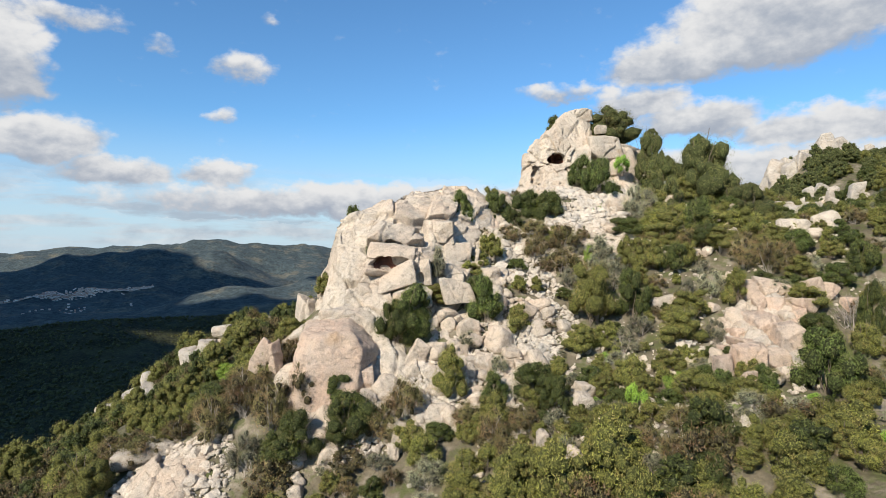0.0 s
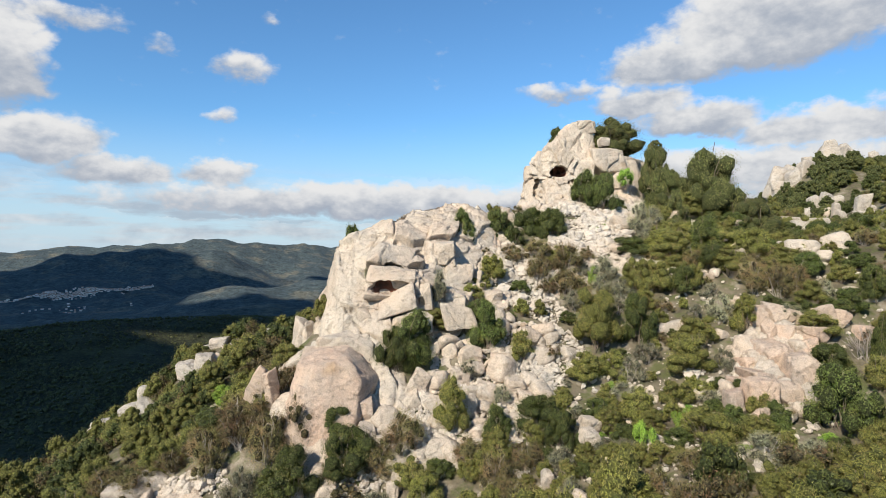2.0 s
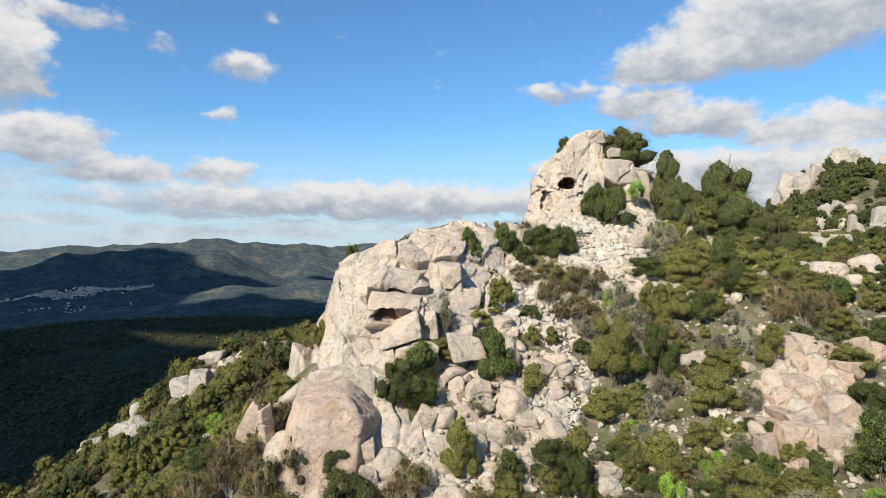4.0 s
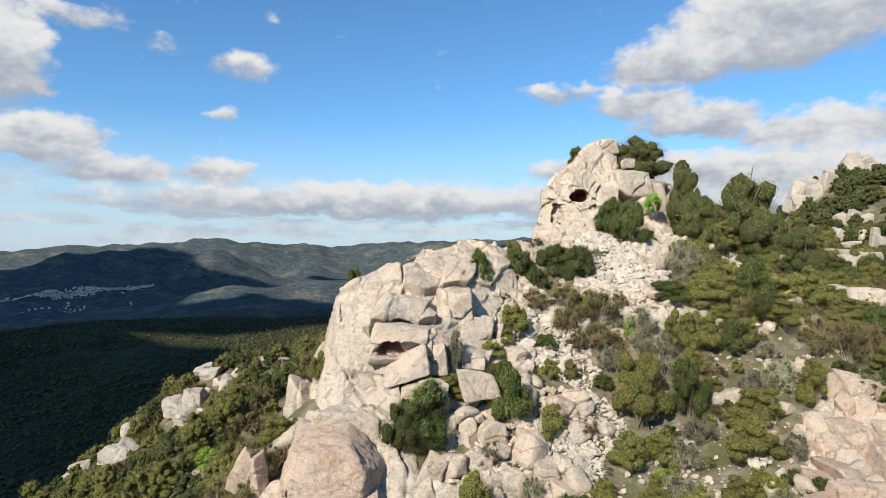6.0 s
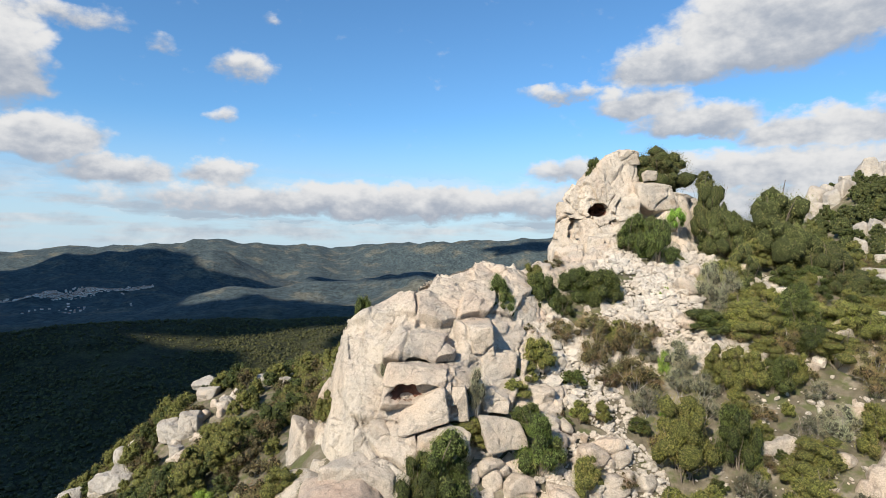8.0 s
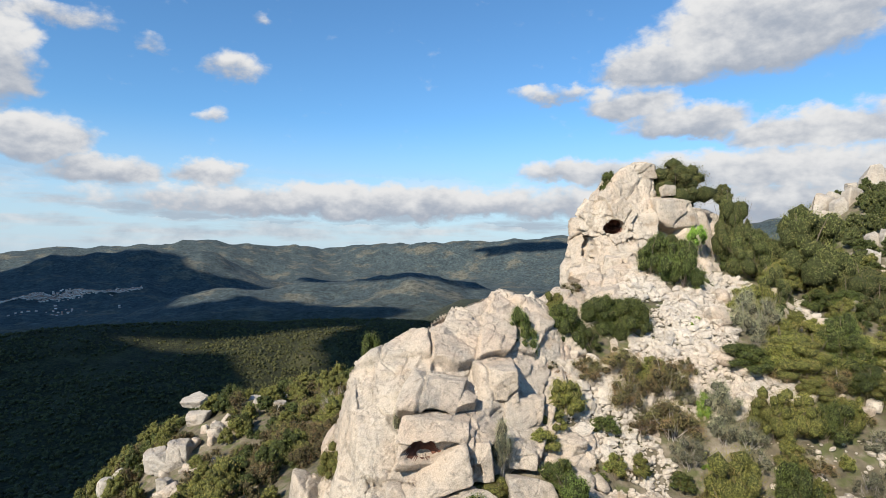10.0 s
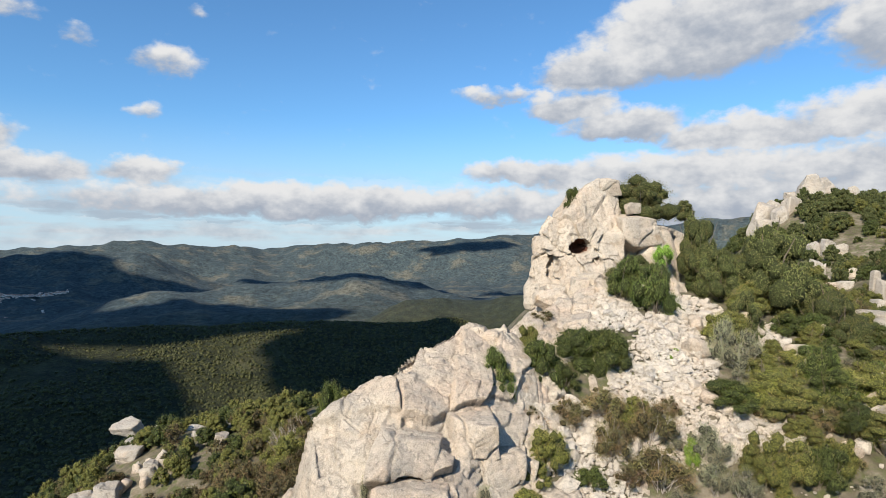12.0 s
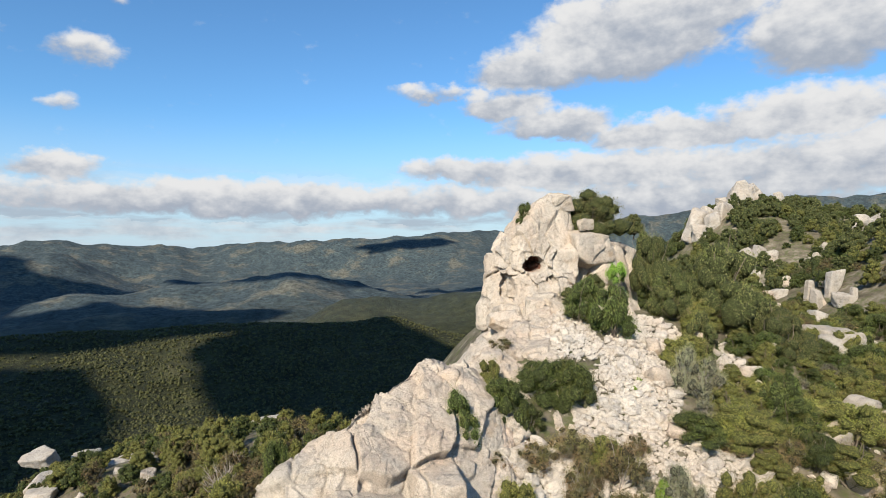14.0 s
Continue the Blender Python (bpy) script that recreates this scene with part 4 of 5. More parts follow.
def bedrock(label, cx, cy, rx, ry, turn, seed, cell=1.1, lift=0.5, step=0.075, fin=False, mat=ROCK):
    """Rock that breaks through the soil: a sheet of jointed, tilted blocks that dips under the ground at its rim."""
    nx, ny = int(2 * rx / step), int(2 * ry / step)
    u, v = np.meshgrid(np.linspace(-rx, rx, nx), np.linspace(-ry, ry, ny))
    u, v = u.ravel(), v.ravel()
    c, s = math.cos(radians(turn)), math.sin(radians(turn))
    x, y = cx + u * c - v * s, cy + u * s + v * c
    p = np.stack([x, y, np.full_like(x, seed * 3.7)], 1)
    w = p + np.stack([fbm(p * 0.7, 3, seed), fbm(p * 0.7 + 9, 3, seed), np.zeros_like(x)], 1) * 0.25 * cell
    rim = np.sqrt((u / rx) ** 2 + (v / ry) ** 2) + fbm(p / 1.6, 3, seed + 6) * 0.22
    z = hill(x, y) + lift * smooth01((1.02 - rim) / 0.5)
    if fin:
        wav = fbm(p * 0.45, 3, seed + 2) * 0.35
        z = np.maximum(z, crag(x + wav, y + wav * 0.6))
    z -= 1.3 * smooth01((rim - 0.8) / 0.25)
    if fin:
        gy, gx = np.gradient(z.reshape(ny, nx), 2 * ry / ny, 2 * rx / nx)
        gx, gy = gx.ravel(), gy.ravel()
        nrm = np.stack([-gx * c + gy * s, -gx * s - gy * c, np.ones_like(x)], 1)
        nrm /= np.linalg.norm(nrm, axis=1)[:, None]
        p = np.stack([x, y, z], 1)
        w = p + np.stack([fbm(p * 0.6 + 3 * i, 2, seed + i) for i in range(3)], 1) * 0.16 * cell
        w = w @ np.array(((0.94, 0.2, -0.28), (-0.26, 0.95, -0.17), (0.23, 0.23, 0.95)))
        off = fbm(p * 2.2, 4, seed + 3, 0.6) * 0.035
        for k, (sz, amp) in enumerate(((cell, 0.15), (cell * 0.42, 0.12))):
            pick, edge, way = cells(w / sz * (1.0, 0.8, 1.35) + k * 7.7, seed + 13 * k)
            off += sz * amp * (1.5 * (pick[:, 0] - 0.5) + 2.0 * (way * (pick - 0.5)).sum(1)) * smooth01(edge / (0.06, 0.16)[k])
            off -= sz * (0.08, 0.05)[k] * np.exp(-(edge / (0.018, 0.045)[k]) ** 2) * (pick[:, 1] > (0.15, 0.4)[k])
        x, y, z = (p + nrm * (off * smooth01((nrm[:, 2] - 0.12) / 0.3))[:, None]).T
    for k, (sz, amp) in enumerate(() if fin else ((cell, 0.5), (cell * 0.42, 0.24), (cell * 0.17, 0.07))):
        q = w / sz * (1, 0.8, 1)
        q[:, 2] = seed + k + 0.5
        pick, edge, way = cells(q, seed + 13 * k)
        z += sz * amp * (0.9 * (pick[:, 0] - 0.45) + way[:, 0] * (pick[:, 1] - 0.5) + way[:, 1] * (pick[:, 2] - 0.35))
        z -= sz * amp * 0.6 * np.exp(-(edge / 0.05) ** 2)
    z = z + fbm(p * 3, 3, seed) * 0.03
    i, j = np.meshgrid(np.arange(ny - 1), np.arange(nx - 1), indexing="ij")
    f = np.stack([i * nx + j, i * nx + j + 1, (i + 1) * nx + j + 1, (i + 1) * nx + j], -1).reshape(-1, 4)
    f = f[(rim.reshape(ny, nx)[:-1, :-1].ravel() < 1.05)]
    tagged(new("bedrock", mesh_of("bedrock", np.stack([x, y, z], 1), f, [mat])), label, "bedrock", kind="structure")


BEDROCK = (
    (6.6, 40.5, 2.6, 3.8, -20, 1.2, 0.5), (10.4, 38.4, 3.0, 2.0, 40, 0.9, 0.2), (3.2, 21.2, 3.6, 3.0, 30, 0.8, -0.1), (12.5, 41.0, 5.0, 3.0, 0, 1.4, 0.4), (16.2, 44.6, 3.2, 3.6, 0, 1.0, 3.2), (9.6, 30.6, 3.8, 2.6, 45, 0.8, -0.25),
    (15.4, 20.6, 2.4, 2.8, 10, 0.9, 0.3), (6.4, 26.0, 3.0, 2.2, 60, 0.8, -0.15), (-2.0, 20.8, 3.4, 2.4, 10, 1.2, 0.3), (-8.4, 17.6, 2.2, 1.6, 30, 0.9, 0.3)
)
for i, row in enumerate(BEDROCK):
    bedrock("jointed granite bedrock broken into tilted blocks", *row[:5], 50 + i, *row[5:])
bedrock("leaning granite crag of long worn slabs", 0.6, 27.4, 5.6, 6.2, -35, 71, 1.9, 0.3, 0.036, True)
bedrock("rocky ridge rising to the pinnacle", 6.2, 35.2, 6.0, 3.6, 52, 72, 1.5, 0.3, 0.06, True)
bedrock("reddish weathered granite in the gully", 4.3, 30.0, 2.6, 1.3, 75, 74, 0.8, 0.35, 0.06, False, PINK)

STONES = []
for s in range(14):
    sv, sf, _ = rock_shape((1, 0.8, 0.62), 300 + s, 2 if s < 8 else 1, 7, 30, 0.02, 0)
    STONES.append((sv, sf, mesh_of("stone", sv, sf, [PALE], smooth=False)))


def turned(rng, n):
    """Random turns, mostly lying flat."""
    q = rng.normal(size=(n, 4)) * (1, 0.22, 0.22, 1)
    q /= np.linalg.norm(q, axis=1)[:, None]
    w, x, y, z = q.T
    return np.stack([np.stack([1 - 2 * (y * y + z * z), 2 * (x * y - z * w), 2 * (x * z + y * w)], -1),
                     np.stack([2 * (x * y + z * w), 1 - 2 * (x * x + z * z), 2 * (y * z - x * w)], -1),
                     np.stack([2 * (x * z - y * w), 2 * (y * z + x * w), 1 - 2 * (x * x + y * y)], -1)], 1)


def scree(label, patches, big, small, seed):
    """A fan of broken stones: the larger ones each a stone of its own, the rubble between them one sheet."""
    rng = np.random.default_rng(seed)
    top = tagged(new("scree"), label, "scree")
    top.location = (patches[0][0], patches[0][1], float(height(patches[0][0], patches[0][1])[0]))
    share = np.array([p[2] * p[3] for p in patches])
    share = share / share.sum()
    base = Matrix.Translation(-top.location)
    for k, (cx, cy, rx, ry, turn) in enumerate(patches):
        n = int(big * share[k])
        x, y, z = on_hill(n, cx, cy, rx, ry, radians(turn), rng)
        R = turned(rng, n)
        for i in range(n):
            sz = 0.22 + 0.55 * rng.random() ** 2.5
            m = Matrix(R[i].tolist()).to_4x4()
            part("stone", STONES[rng.integers(8)][2], top, at=base @ Matrix.Translation((x[i], y[i], z[i] + 0.05 + sz * 0.15)) @ m @ Matrix.Diagonal((sz, sz, sz * rng.uniform(0.7, 1.2), 1)))
    vs, fs, count = [], [], 0
    for k, (cx, cy, rx, ry, turn) in enumerate(patches):
        n = int(small * share[k])
        x, y, z = on_hill(n, cx, cy, rx * 1.12, ry * 1.12, radians(turn), rng)
        R, sz = turned(rng, n), 0.07 + 0.25 * rng.random(n) ** 2
        for i in range(n):
            sv, sf, _ = STONES[8 + rng.integers(6)]
            vs.append((sv * sz[i]) @ R[i].T + np.array((x[i], y[i], z[i] + 0.05 + sz[i] * 0.12)) - np.array(top.location))
            fs.append(sf + count)
            count += len(sv)
    tagged(part("rubble", mesh_of("rubble", np.vstack(vs), np.vstack(fs), [PALE], smooth=False), top), "small broken granite stones", kind="stuff")


LOOSE = [mesh_of("rock", *rock_shape((1, 0.85, 0.8), 700 + s, 3, 8, 30, 0.03, 1)[:2], [ROCK]) for s in range(9)]


def tumbled(n, cx, cy, rx, ry, turn, lo, hi, seed):
    """Broken blocks lying about on the slope."""
    rng = np.random.default_rng(seed)
    x, y, z = on_hill(n, cx, cy, rx, ry, radians(turn), rng)
    R = turned(rng, n)
    for i in range(n):
        s = lo + (hi - lo) * rng.random() ** 1.8
        ob = new("boulder", LOOSE[rng.integers(9)])
        ob.matrix_basis = Matrix.Translation((x[i], y[i], z[i] + s * 0.22)) @ Matrix(R[i].tolist()).to_4x4() @ Matrix.Diagonal((s, s * rng.uniform(0.7, 1.1), s * rng.uniform(0.6, 1.3), 1))
        tagged(ob, "angular broken granite block tumbled on the slope", "boulder", "blocks fallen from the crag")


tumbled(55, 3.6, 21.2, 4.6, 2.5, 35, 0.4, 1.25, 31)
tumbled(30, 4.6, 27.0, 2.8, 1.6, 80, 0.35, 1.0, 32)
tumbled(26, -1.0, 18.3, 3.2, 1.0, 25, 0.3, 0.9, 33)
tumbled(26, 8.6, 35.4, 3.2, 1.6, 55, 0.3, 0.9, 34)
tumbled(24, 15.6, 44.0, 2.6, 2.4, 0, 0.4, 1.1, 35)
tumbled(30, -16, 44.0, 7.0, 2.2, 100, 0.5, 1.5, 36)
tumbled(22, 14.8, 19.6, 2.2, 2.6, 0, 0.4, 1.0, 37)
tumbled(30, 18, 31, 7, 6, 20, 0.6, 1.7, 39)
tumbled(26, 36, 52, 8, 6, 20, 0.6, 1.8, 38)
# patches: x, y, half length, half width, turn
scree("pale granite scree below the pinnacle", ((12.0, 32.7, 3.5, 1.4, 67), (18.0, 34.8, 2.1, 0.8, 58), (10.2, 30.6, 2.2, 1.3, 70), (13.6, 36.6, 1.8, 1.0, 60), (10.8, 37.2, 2.0, 1.3, 20), (13.0, 37.6, 2.2, 1.2, 20), (10.0, 34.9, 1.7, 1.3, 60), (15.3, 37.0, 1.9, 1.2, 40)), 290, 7600, 11)
scree("granite rubble down the gully beside the crag", ((6.3, 23.3, 1.8, 1.4, 10), (6.0, 26.8, 2.2, 1.1, -45), (3.6, 20.5, 3.4, 2.0, 35), (0.5, 19.0, 2.4, 1.0, 30)), 290, 4600, 12)
scree("loose angular stones spilling between the shrubs", ((11.4, 28.0, 2.8, 1.0, 0), (8.6, 29.3, 2.6, 1.1, 30), (5.6, 28.4, 1.8, 1.0, 20)), 250, 3000, 14)
scree("stones and gravel showing between the shrubs", ((9.5, 18.0, 6.0, 4.0, 20), (15.5, 23.5, 6.0, 4.0, 20), (5.5, 16.0, 5.0, 2.0, 10)), 90, 1500, 15)
scree("white stone heap on the lower shoulder", ((-8.2, 17.2, 2.6, 2.0, 30),), 200, 1500, 13)


# ---- plants ----
def leaf_blades(pos, nrm, size, slim, rng, sweep):
    """Pointed leaf sprays at pos, facing nrm; sweep: how far they point up and outwards."""
    n = len(pos)
    t = np.cross(nrm, rng.normal(size=(n, 3)))
    t /= np.linalg.norm(t, axis=1)[:, None] + 1e-9
    t = t * (1 - sweep * 0.7) + (np.array((0, 0, 0.8)) + nrm * 0.5) * sweep
    t /= np.linalg.norm(t, axis=1)[:, None] + 1e-9
    b = np.cross(nrm, t)
    b /= np.linalg.norm(b, axis=1)[:, None] + 1e-9
    s = (size * rng.uniform(0.6, 1.4, n))[:, None]
    v = np.stack([pos - t * s - b * s * slim, pos - t * s * 0.7 + b * s * slim, pos + t * s * 1.2], 1).reshape(-1, 3)
    return v, np.arange(3 * n).reshape(-1, 3)


def tubes(paths, sides=5):
    """Tapered limbs: each path is points (n x 3) and radii."""
    vs, fs, count = [], [], 0
    for pts, rad in paths:
        k = len(pts)
        d = np.gradient(pts, axis=0)
        d /= np.linalg.norm(d, axis=1)[:, None] + 1e-9
        u = np.cross(d, (0.31, 0.9, 0.22))
        u /= np.linalg.norm(u, axis=1)[:, None] + 1e-9
        w = np.cross(d, u)
        a = np.linspace(0, 2 * np.pi, sides, endpoint=False)
        ring = pts[:, None] + (u[:, None] * np.cos(a)[None, :, None] + w[:, None] * np.sin(a)[None, :, None]) * np.asarray(rad)[:, None, None]
        vs.append(ring.reshape(-1, 3))
        i, j = np.meshgrid(np.arange(k - 1), np.arange(sides), indexing="ij")
        q = np.stack([i * sides + j, i * sides + (j + 1) % sides, (i + 1) * sides + (j + 1) % sides, (i + 1) * sides + j], -1).reshape(-1, 4)
        fs.append(q + count)
        count += k * sides
    return np.vstack(vs), np.vstack(fs)


def limb(a, b, r0, r1, rng, wobble=0.08, n=6):
    s = np.linspace(0, 1, n)[:, None]
    p = a * (1 - s) + b * s + np.cumsum(rng.normal(scale=wobble / n ** 0.5, size=(n, 3)), 0) * np.linalg.norm(b - a) * s
    return p, np.linspace(r0, r1, n)


# kind: lobes, leaves, leaf size, spread of lobes, height, trunk height, bareness, up-swept
FORMS = {
    "lentisk": (30, 11000, 0.0095, 0.34, 0.80, 0.0, 5, 0.0),
    "heather": (40, 11000, 0.0100, 0.32, 1.00, 0.0, 8, 0.55),
    "rockrose": (28, 7500, 0.0105, 0.36, 0.72, 0.0, 26, 0.4),
    "oak": (56, 22000, 0.0068, 0.36, 0.95, 0.04, 14, 0.0),
    "spurge": (14, 3600, 0.0170, 0.34, 0.62, 0.0, 3, 0.3),
    "sage": (26, 6000, 0.0110, 0.34, 0.66, 0.0, 30, 0.6),
    "dead": (26, 60, 0.0100, 0.36, 0.80, 0.0, 130, 0.8),
}
SLIM = {"lentisk": 0.55, "heather": 0.36, "rockrose": 0.42, "oak": 0.5, "spurge": 0.4, "sage": 0.3, "dead": 0.2}


def plant_meshes(kind, seed, thin=1.0):
    """Crown and limbs of a plant one metre across, standing at the origin."""
    lobes, leaves, size, spread, tall, trunk, bare, sweep = FORMS[kind]
    rng = np.random.default_rng(seed)
    a, r = rng.uniform(0, 2 * np.pi, lobes), rng.uniform(0.1, 1, lobes) ** 0.6
    up = rng.uniform(0.05, 1, lobes)
    c = np.stack([np.cos(a) * r * spread * np.sqrt(1.15 - up ** 2 * 0.75), np.sin(a) * r * spread * np.sqrt(1.15 - up ** 2 * 0.75),
                  trunk + (0.14 + up * 0.68) * (tall - trunk) * (1 - 0.25 * r)], 1)
    rad = rng.uniform(0.08, 0.17, lobes) * (1.15 - 0.35 * up) * (1 if thin > 0.5 else 1.08)
    n = int(leaves * thin)
    pick = rng.choice(lobes, n, p=rad ** 2 / (rad ** 2).sum())
    d = rng.normal(size=(n, 3))
    d[:, 2] = d[:, 2] * 0.9 + 0.25
    d /= np.linalg.norm(d, axis=1)[:, None]
    lump = 1 + 0.25 * value_noise(d * 3 + pick[:, None] * 5.1, seed)
    depth = rng.uniform(0.6, 1.22, n) if thin > 0.5 else rng.uniform(0.7, 1.4, n)
    pos = c[pick] + d * (rad[pick] * lump * depth)[:, None] * (1, 1, 0.85)
    pos[:, 2] = np.maximum(pos[:, 2], 0.015)
    nrm = d * 0.8 + rng.normal(size=(n, 3)) * 0.5 + np.array((0, 0, 0.25))
    nrm /= np.linalg.norm(nrm, axis=1)[:, None]
    v, f = leaf_blades(pos, nrm, size * thin ** -0.3, SLIM[kind], rng, sweep)
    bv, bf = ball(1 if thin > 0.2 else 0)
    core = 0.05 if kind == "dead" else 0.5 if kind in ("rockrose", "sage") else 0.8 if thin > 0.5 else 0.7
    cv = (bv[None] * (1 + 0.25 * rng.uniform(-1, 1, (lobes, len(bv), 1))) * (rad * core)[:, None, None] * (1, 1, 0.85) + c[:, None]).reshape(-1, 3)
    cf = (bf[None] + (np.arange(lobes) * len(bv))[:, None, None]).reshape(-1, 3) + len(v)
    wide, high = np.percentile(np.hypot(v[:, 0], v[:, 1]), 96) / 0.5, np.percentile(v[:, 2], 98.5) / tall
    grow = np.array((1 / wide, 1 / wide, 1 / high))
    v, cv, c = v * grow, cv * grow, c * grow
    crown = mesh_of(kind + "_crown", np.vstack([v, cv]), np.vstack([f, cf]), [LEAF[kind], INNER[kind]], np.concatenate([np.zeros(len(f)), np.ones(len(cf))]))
    paths = []
    root = np.array((0, 0, -0.12))
    fork = np.array((rng.normal() * 0.03, rng.normal() * 0.03, trunk + 0.02))
    if trunk:
        paths.append(limb(root, fork, 0.035, 0.026, rng))
    for i in range(0, lobes, 2):
        start = fork if trunk else root + rng.normal(size=3) * (0.06, 0.06, 0.01)
        paths.append(limb(start, c[i], 0.013, 0.005, rng, 0.12))
    for i in range(bare):
        k = rng.integers(lobes)
        e = c[k] + d[rng.integers(n)] * rad[k] * rng.uniform(1.0, 1.3)
        paths.append(limb(c[k] * rng.uniform(0.5, 0.9), e, 0.006, 0.002, rng, 0.1, 4))
    tv, tf = tubes(paths, 3)
    limbs = mesh_of(kind + "_limbs", tv, tf, [DEADWOOD if kind in ("sage", "rockrose", "dead") else BARK])
    return crown, limbs


PLANTS = {k: [plant_meshes(k, 40 + 7 * i + len(k)) for i in range(1 if k == "dead" else 2 if k == "spurge" else 3)] for k in FORMS}
LABELS = {
    "lentisk": ("mastic_shrub", "dense dark green rounded mastic shrub", "mastic shrubs"),
    "heather": ("heather_bush", "upright olive-green tree heather bush", "heather bushes"),
    "rockrose": ("rockrose_shrub", "brownish half-bare rockrose shrub with dry twigs", "rockrose shrubs"),
    "oak": ("tree", "wind-shaped evergreen tree with grey limbs", "small trees near the crest"),
    "spurge": ("spurge_cushion", "bright yellow-green spurge cushion", "spurge cushions"),
    "dead": ("dead_shrub", "leafless bleached grey shrub of fanning twigs", "dead shrubs"),
    "sage": ("twiggy_shrub", "grey-green twiggy shrub with bare stems", "twiggy shrubs"),
}
FIRST = {}


def plant(kind, x, y, wide, tall, seed, z=None):
    """One plant with its crown and limbs; wide and tall in metres."""
    v = seed % len(PLANTS[kind])
    z = float(height(x, y)[0]) if z is None else z
    m = Matrix.LocRotScale((x, y, z), Euler((0, 0, seed * 2.4)), (wide, wide, tall / FORMS[kind][4]))
    if (kind, v) not in FIRST:
        name, label, group = LABELS[kind]
        top = tagged(new(name), label, "tree" if name == "tree" else "shrub", group)
        part("crown", PLANTS[kind][v][0], top)
        part("stem", PLANTS[kind][v][1], top)
        top.matrix_basis = m
        FIRST[kind, v] = top
        return top
    ob = copy_thing(FIRST[kind, v], Matrix())
    ob.matrix_basis = m
    return ob


PLACED = []


def shrubs(kind, rows):
    """Plants at x, y, with width, height and, on rock, the level of the foot."""
    for row in rows:
        plant(kind, *row[:4], len(PLACED) * 5 + 1, *row[4:])
        PLACED.append(row[:3])


shrubs("lentisk", (
    (0.7, 22.4, 2.12, 2.32), (-0.1, 22, 1.72, 1.95), (8.4, 32.2, 1.99, 1.74, 22.3), (7.1, 32.6, 1.9, 1.63, 22.4), (7, 31.7, 2.1, 1.7, 22.5), (8.2, 31.1, 1.93, 1.92, 22.2),
    (3.1, 28.8, 1.3, 2.02, 21.9), (5.2, 30.3, 1.79, 1.86, 22.1), (-2, 19.7, 1.51, 0.96), (-3.3, 17.8, 2.21, 1.74), (-1.3, 18.1, 2.25, 1.72), (-2.7, 27.9, 1, 2.13, 20.9),
    (11.5, 36.9, 1.92, 2.28), (12.3, 35.7, 2.15, 2.43), (10.9, 43.3, 1.36, 1.63, 29.7), (3.9, 23.2, 1.65, 2.05), (3.7, 24.6, 1.22, 1), (5.8, 26.8, 1.09, 0.6),
))
shrubs("lentisk", (
    (7.9, 25, 0.92, 0.57), (10.7, 23.3, 1.6, 2.16), (13.7, 25.8, 1.38, 1.33), (19.3, 22.5, 1.61, 1.07), (20.7, 22.7, 1.47, 1.6), (16.7, 19.6, 1.64, 1.18),
    (18.4, 19.1, 1.06, 2.34), (15.5, 27.2, 1.84, 1.27), (19.3, 25.2, 1.62, 1.13), (4, 19, 1.14, 1.24), (5.6, 19.3, 1.78, 1.29), (6.1, 18, 1.12, 1.39),
    (13, 16.7, 1.02, 1.03), (15.1, 16.5, 2.17, 2.16), (6.1, 30, 1, 1), (3.2, 30.4, 1.11, 1.55), (13.1, 25.8, 0.99, 1.23), (12.1, 29, 2.26, 1),
))
shrubs("lentisk", (
    (16.1, 28.6, 1.85, 1.49), (16.3, 29.5, 1.78, 1.87), (29.6, 42.5, 1.97, 1.24),
))
shrubs("heather", (
    (-3.7, 25.8, 1.24, 1.22, 18.3), (1.6, 24, 1.88, 0.99), (15.7, 34.3, 1.83, 1.43), (14.7, 33.8, 1.81, 1.41), (5.4, 22.6, 1.13, 1.42), (3.4, 25.7, 1.21, 0.81),
    (4.5, 27.1, 1.38, 1.39), (5.7, 25.2, 0.76, 0.8), (6.6, 25.3, 0.73, 0.8), (8.9, 23.4, 2.4, 2.6), (7.9, 21.7, 1.55, 1.18), (9, 21.8, 1.3, 1.12),
    (12.3, 26.1, 1.66, 1.46), (13.9, 27.4, 1.28, 0.92), (15.1, 22.8, 1.19, 1.61), (12.9, 22.7, 2.05, 1.23), (12, 21.1, 1.92, 1.49), (17.4, 21.5, 1.77, 1.13),
))
shrubs("heather", (
    (20.3, 24.2, 1.2, 0.82), (18.8, 26.3, 1.68, 1), (2.3, 19.5, 1.37, 1.98), (4.7, 14.8, 1.26, 0.86), (2.8, 15.7, 1.14, 0.86), (8, 18.5, 1.07, 0.91),
    (9.1, 18.8, 1.37, 1.22), (6.7, 16.7, 0.83, 0.79), (6.8, 14.7, 1.08, 1.03), (8, 15.8, 1.15, 0.79), (7.6, 14.2, 1.22, 0.83), (10.5, 16.3, 1.83, 1.15),
    (10.1, 14.5, 1.1, 1.05), (13.1, 14, 0.91, 0.92), (14.6, 14.6, 1.04, 1.06), (11, 13, 1.28, 0.99), (12.1, 13.5, 0.98, 0.86), (12.7, 12.6, 1.39, 1.09),
))
